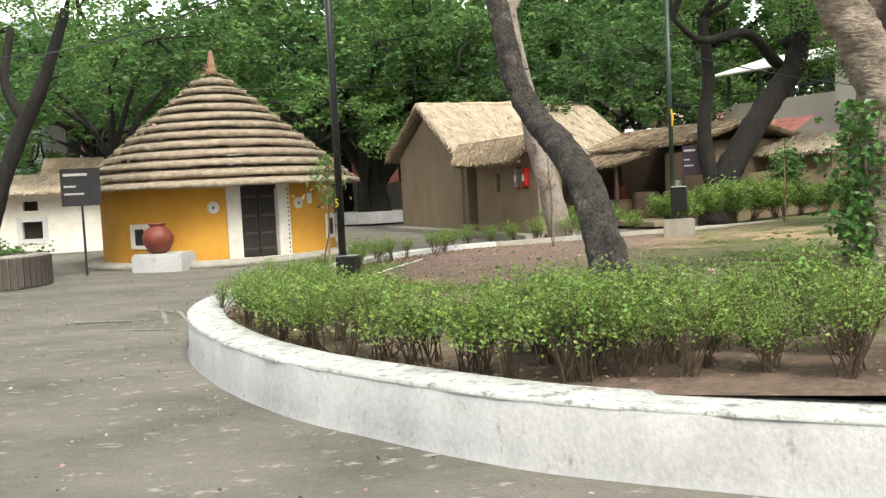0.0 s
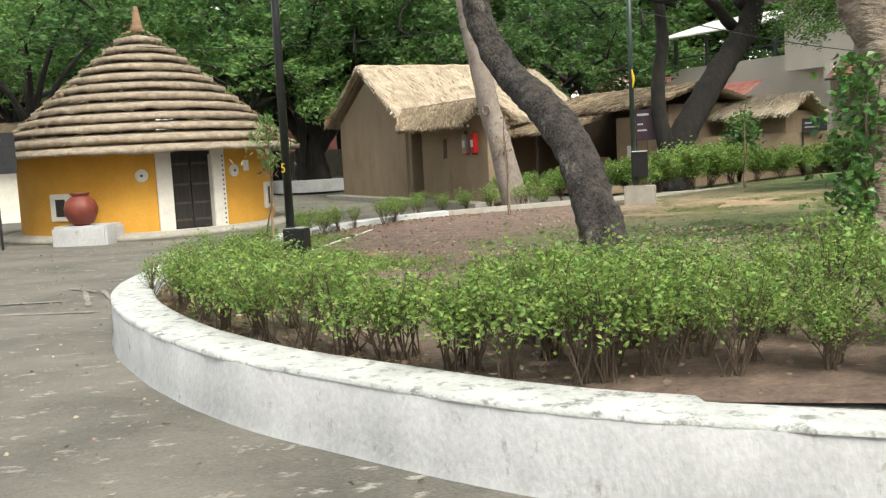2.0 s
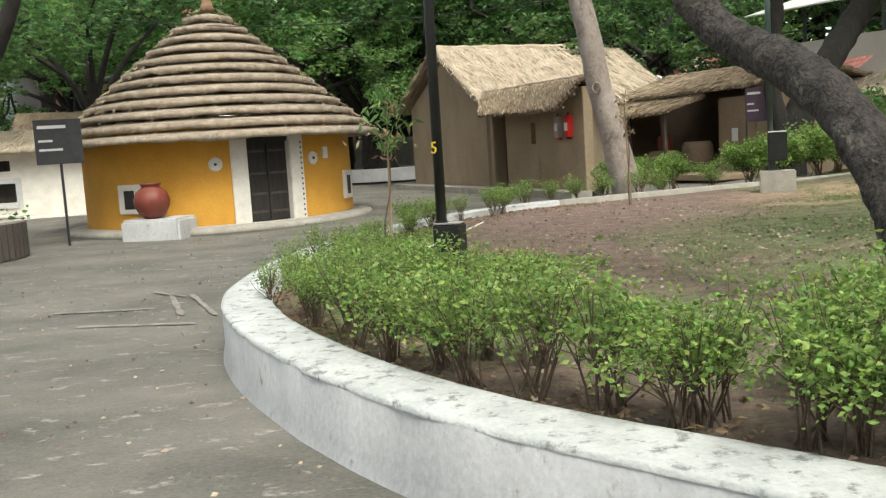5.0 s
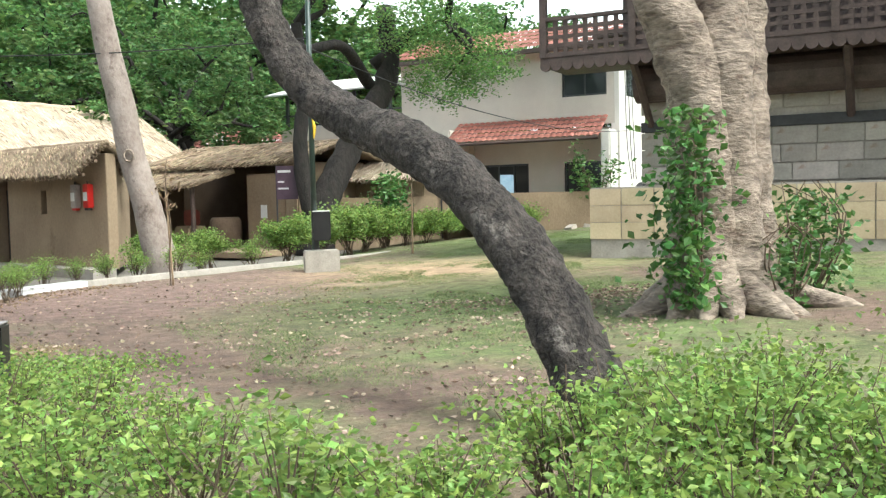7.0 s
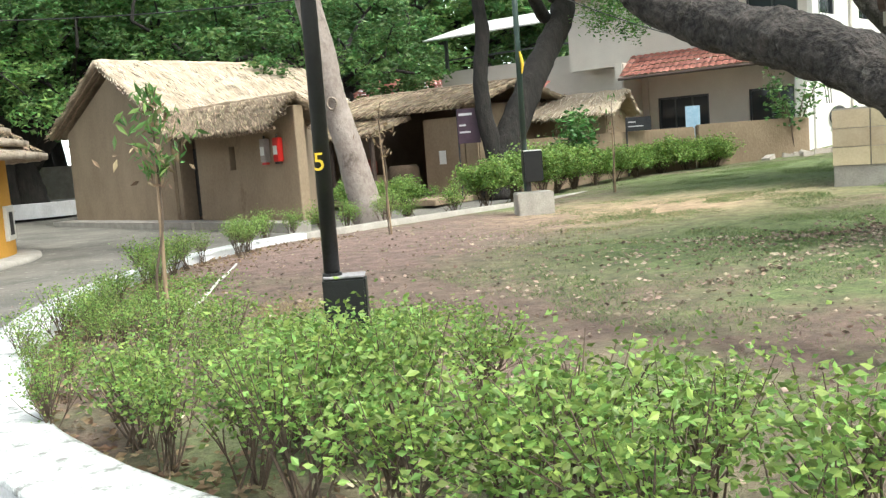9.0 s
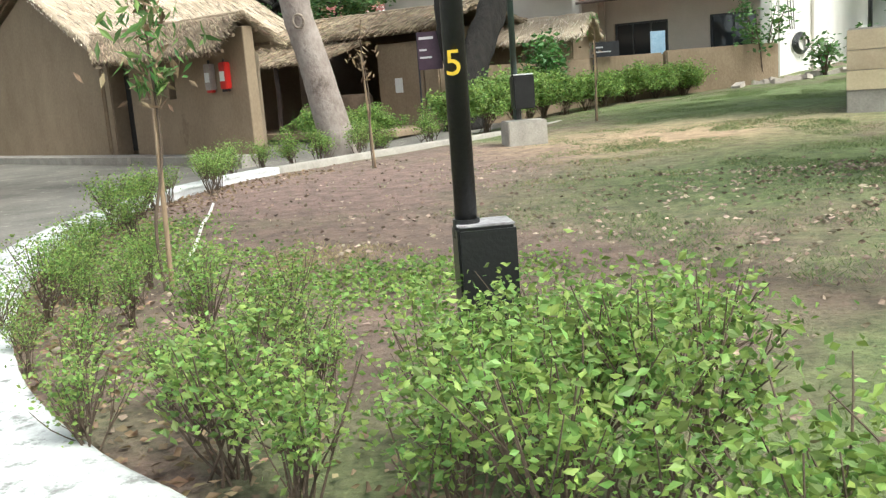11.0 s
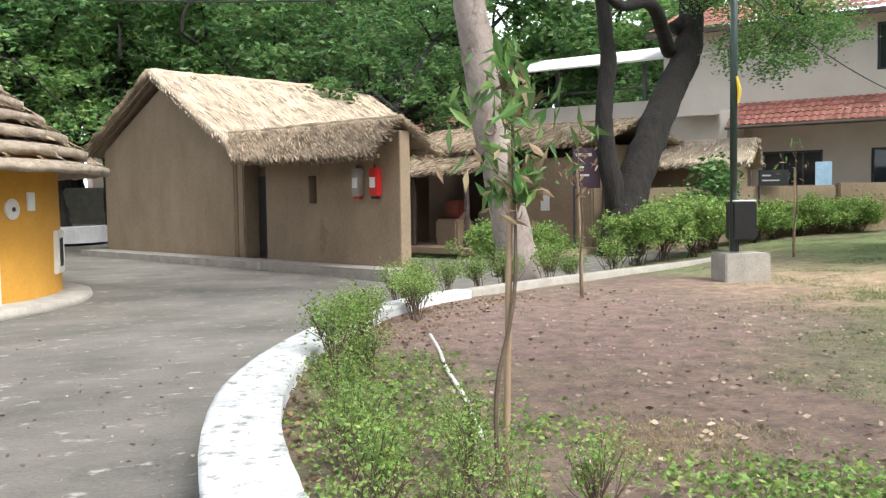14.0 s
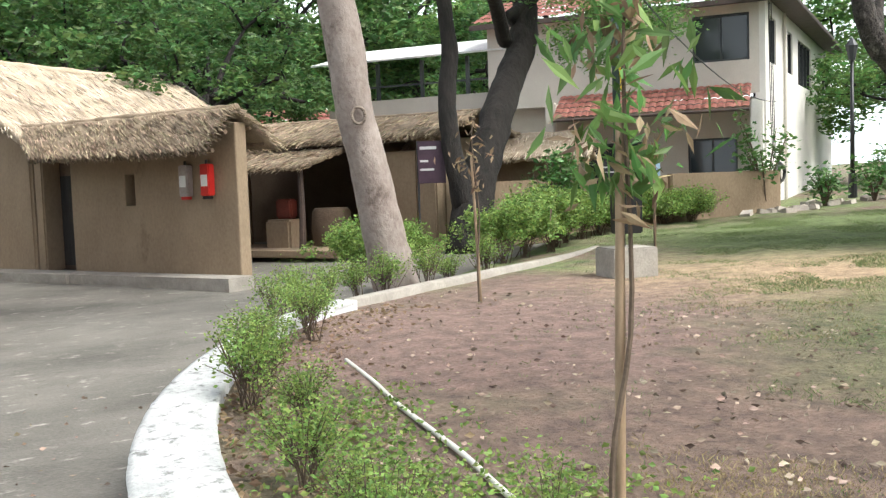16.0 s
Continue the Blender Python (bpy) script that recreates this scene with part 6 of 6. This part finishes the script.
# ---- hose, litter, grass ----
def build_small():
    pts = [(-0.44, 19.45), (-0.72, 18.6), (-0.97, 17.93), (-1.3, 16.88), (-1.5, 16.35), (-1.64, 15.95)]
    solo("hose_pipe", tube([(x, y, rise(x, y) + 0.045) for x, y in pts], [0.017] * 6, 8, 40), M_PIPE, "white plastic hose pipe lying on the soil", "hose", smooth=True)
    r = np.random.default_rng(21)
    # fallen leaves on lawn and path
    P = []
    while len(P) < 5200:
        i = r.integers(20, 225)
        d = r.uniform(0.4, 11) ** 1.0
        x, y = CURVE[i] + INW[i] * d
        P.append((x, y, rise(x, y) + 0.04 + r.uniform(0, 0.012)))
    solo("fallen_leaves", leaf_mesh("fallen_leaves", P, r, 0.055, 0.6, 0.06), M_LITTER, "dry fallen leaves scattered on the soil", "leaf litter", kind="stuff")
    P = []
    while len(P) < 1300:
        i = r.integers(30, 200)
        d = r.uniform(0.05, 7)
        x, y = CURVE[i] - INW[i] * d
        P.append((x, y, path_z(x, y) + 0.014))
    solo("path_leaves", leaf_mesh("path_leaves", P, r, 0.045, 0.6, 0.03), M_LITTER, "dry fallen leaves scattered on the path", "leaf litter", kind="stuff")
    # leafy litter heaped along the inner foot of the wall
    P = []
    for k in range(2600):
        i = r.integers(60, 215)
        x, y = CURVE[i] + INW[i] * (0.4 + abs(r.normal()) * 0.45)
        P.append((x, y, rise(x, y) + 0.03 + r.uniform(0, 0.03)))
    solo("wall_foot_litter", leaf_mesh("wall_foot_litter", P, r, 0.06, 0.55, 0.15), M_LEAF_DRY, "brown leaf litter heaped behind the wall", "leaf litter", kind="stuff")
    # grass
    for nm, mt, lab, n, spots in (("grass", M_GRASS, "short green grass tufts on the lawn", 110000, ((2.8, 13.5, 3.0), (5.0, 16.0, 3.0), (11.0, 21.0, 3.5), (8.0, 15.5, 3), (7.5, 19.0, 2.5), (12.5, 24.0, 2.5), (15.0, 24.5, 3.0))), ("dry_grass", M_GRASS_DRY, "short straw-dry grass on the lawn", 8000, ((7.5, 20.0, 2.0), (4.6, 17.8, 1.8), (-0.6, 15.5, 0.6)))):
        A, B = [], []
        while len(A) < n:
            cx, cy, rr = spots[r.integers(len(spots))]
            x, y = cx + r.normal() * rr * 0.6, cy + r.normal() * rr * 0.6
            if noise.noise(Vector((x * 0.9, y * 0.9, 5))) < -0.02 or y < 8:
                continue
            for q in range(5):
                xx, yy = x + r.normal() * 0.03, y + r.normal() * 0.03
                z = rise(xx, yy)
                A.append((xx, yy, z))
                B.append((xx + r.normal() * 0.03, yy + r.normal() * 0.03, z + r.uniform(0.02, 0.05)))
        solo(nm, strand_mesh(nm, A, B, 0.0028, r), mt, lab, "grass", kind="stuff")
    # ground ivy and weeds near the hose
    P = []
    for k in range(5200):
        cx, cy = ((-1.6, 17.4), (-0.95, 14.55), (-1.9, 16.6), (-1.3, 18.2), (-0.5, 14.2), (0.0, 13.8), (-1.5, 16.0), (-0.8, 13.7))[k % 8]
        x, y = cx + r.normal() * 0.34, cy + r.normal() * 0.3
        P.append((x, y, rise(x, y) + 0.03 + abs(r.normal()) * 0.045))
    solo("ground_weeds", leaf_mesh("ground_weeds", P, r, 0.04, 0.7, 0.3), M_LEAF, "small green weeds on bare soil", "weeds", kind="stuff")
    bm = bmesh.new()
    for k in range(26):
        x, y = 17.5 + r.uniform(-1.5, 4.5), 26.6 + r.uniform(-0.5, 0.8)
        s = r.uniform(0.08, 0.2)
        m = box(-s, -s * 0.8, -s * 0.3, s, s * 0.8, s * 0.5)
        bmesh.ops.transform(m, matrix=pose(x, y, rise(x, y) + 0.05, r.uniform(-20, 20), r.uniform(-20, 20), r.uniform(0, 180)), verts=m.verts)
        me = bpy.data.meshes.new("tmp")
        m.to_mesh(me)
        m.free()
        bm.from_mesh(me)
    solo("rubble", bm, M_RUBBLE, "pale rubble strewn before the cream house", "rubble", kind="stuff")


build_small()
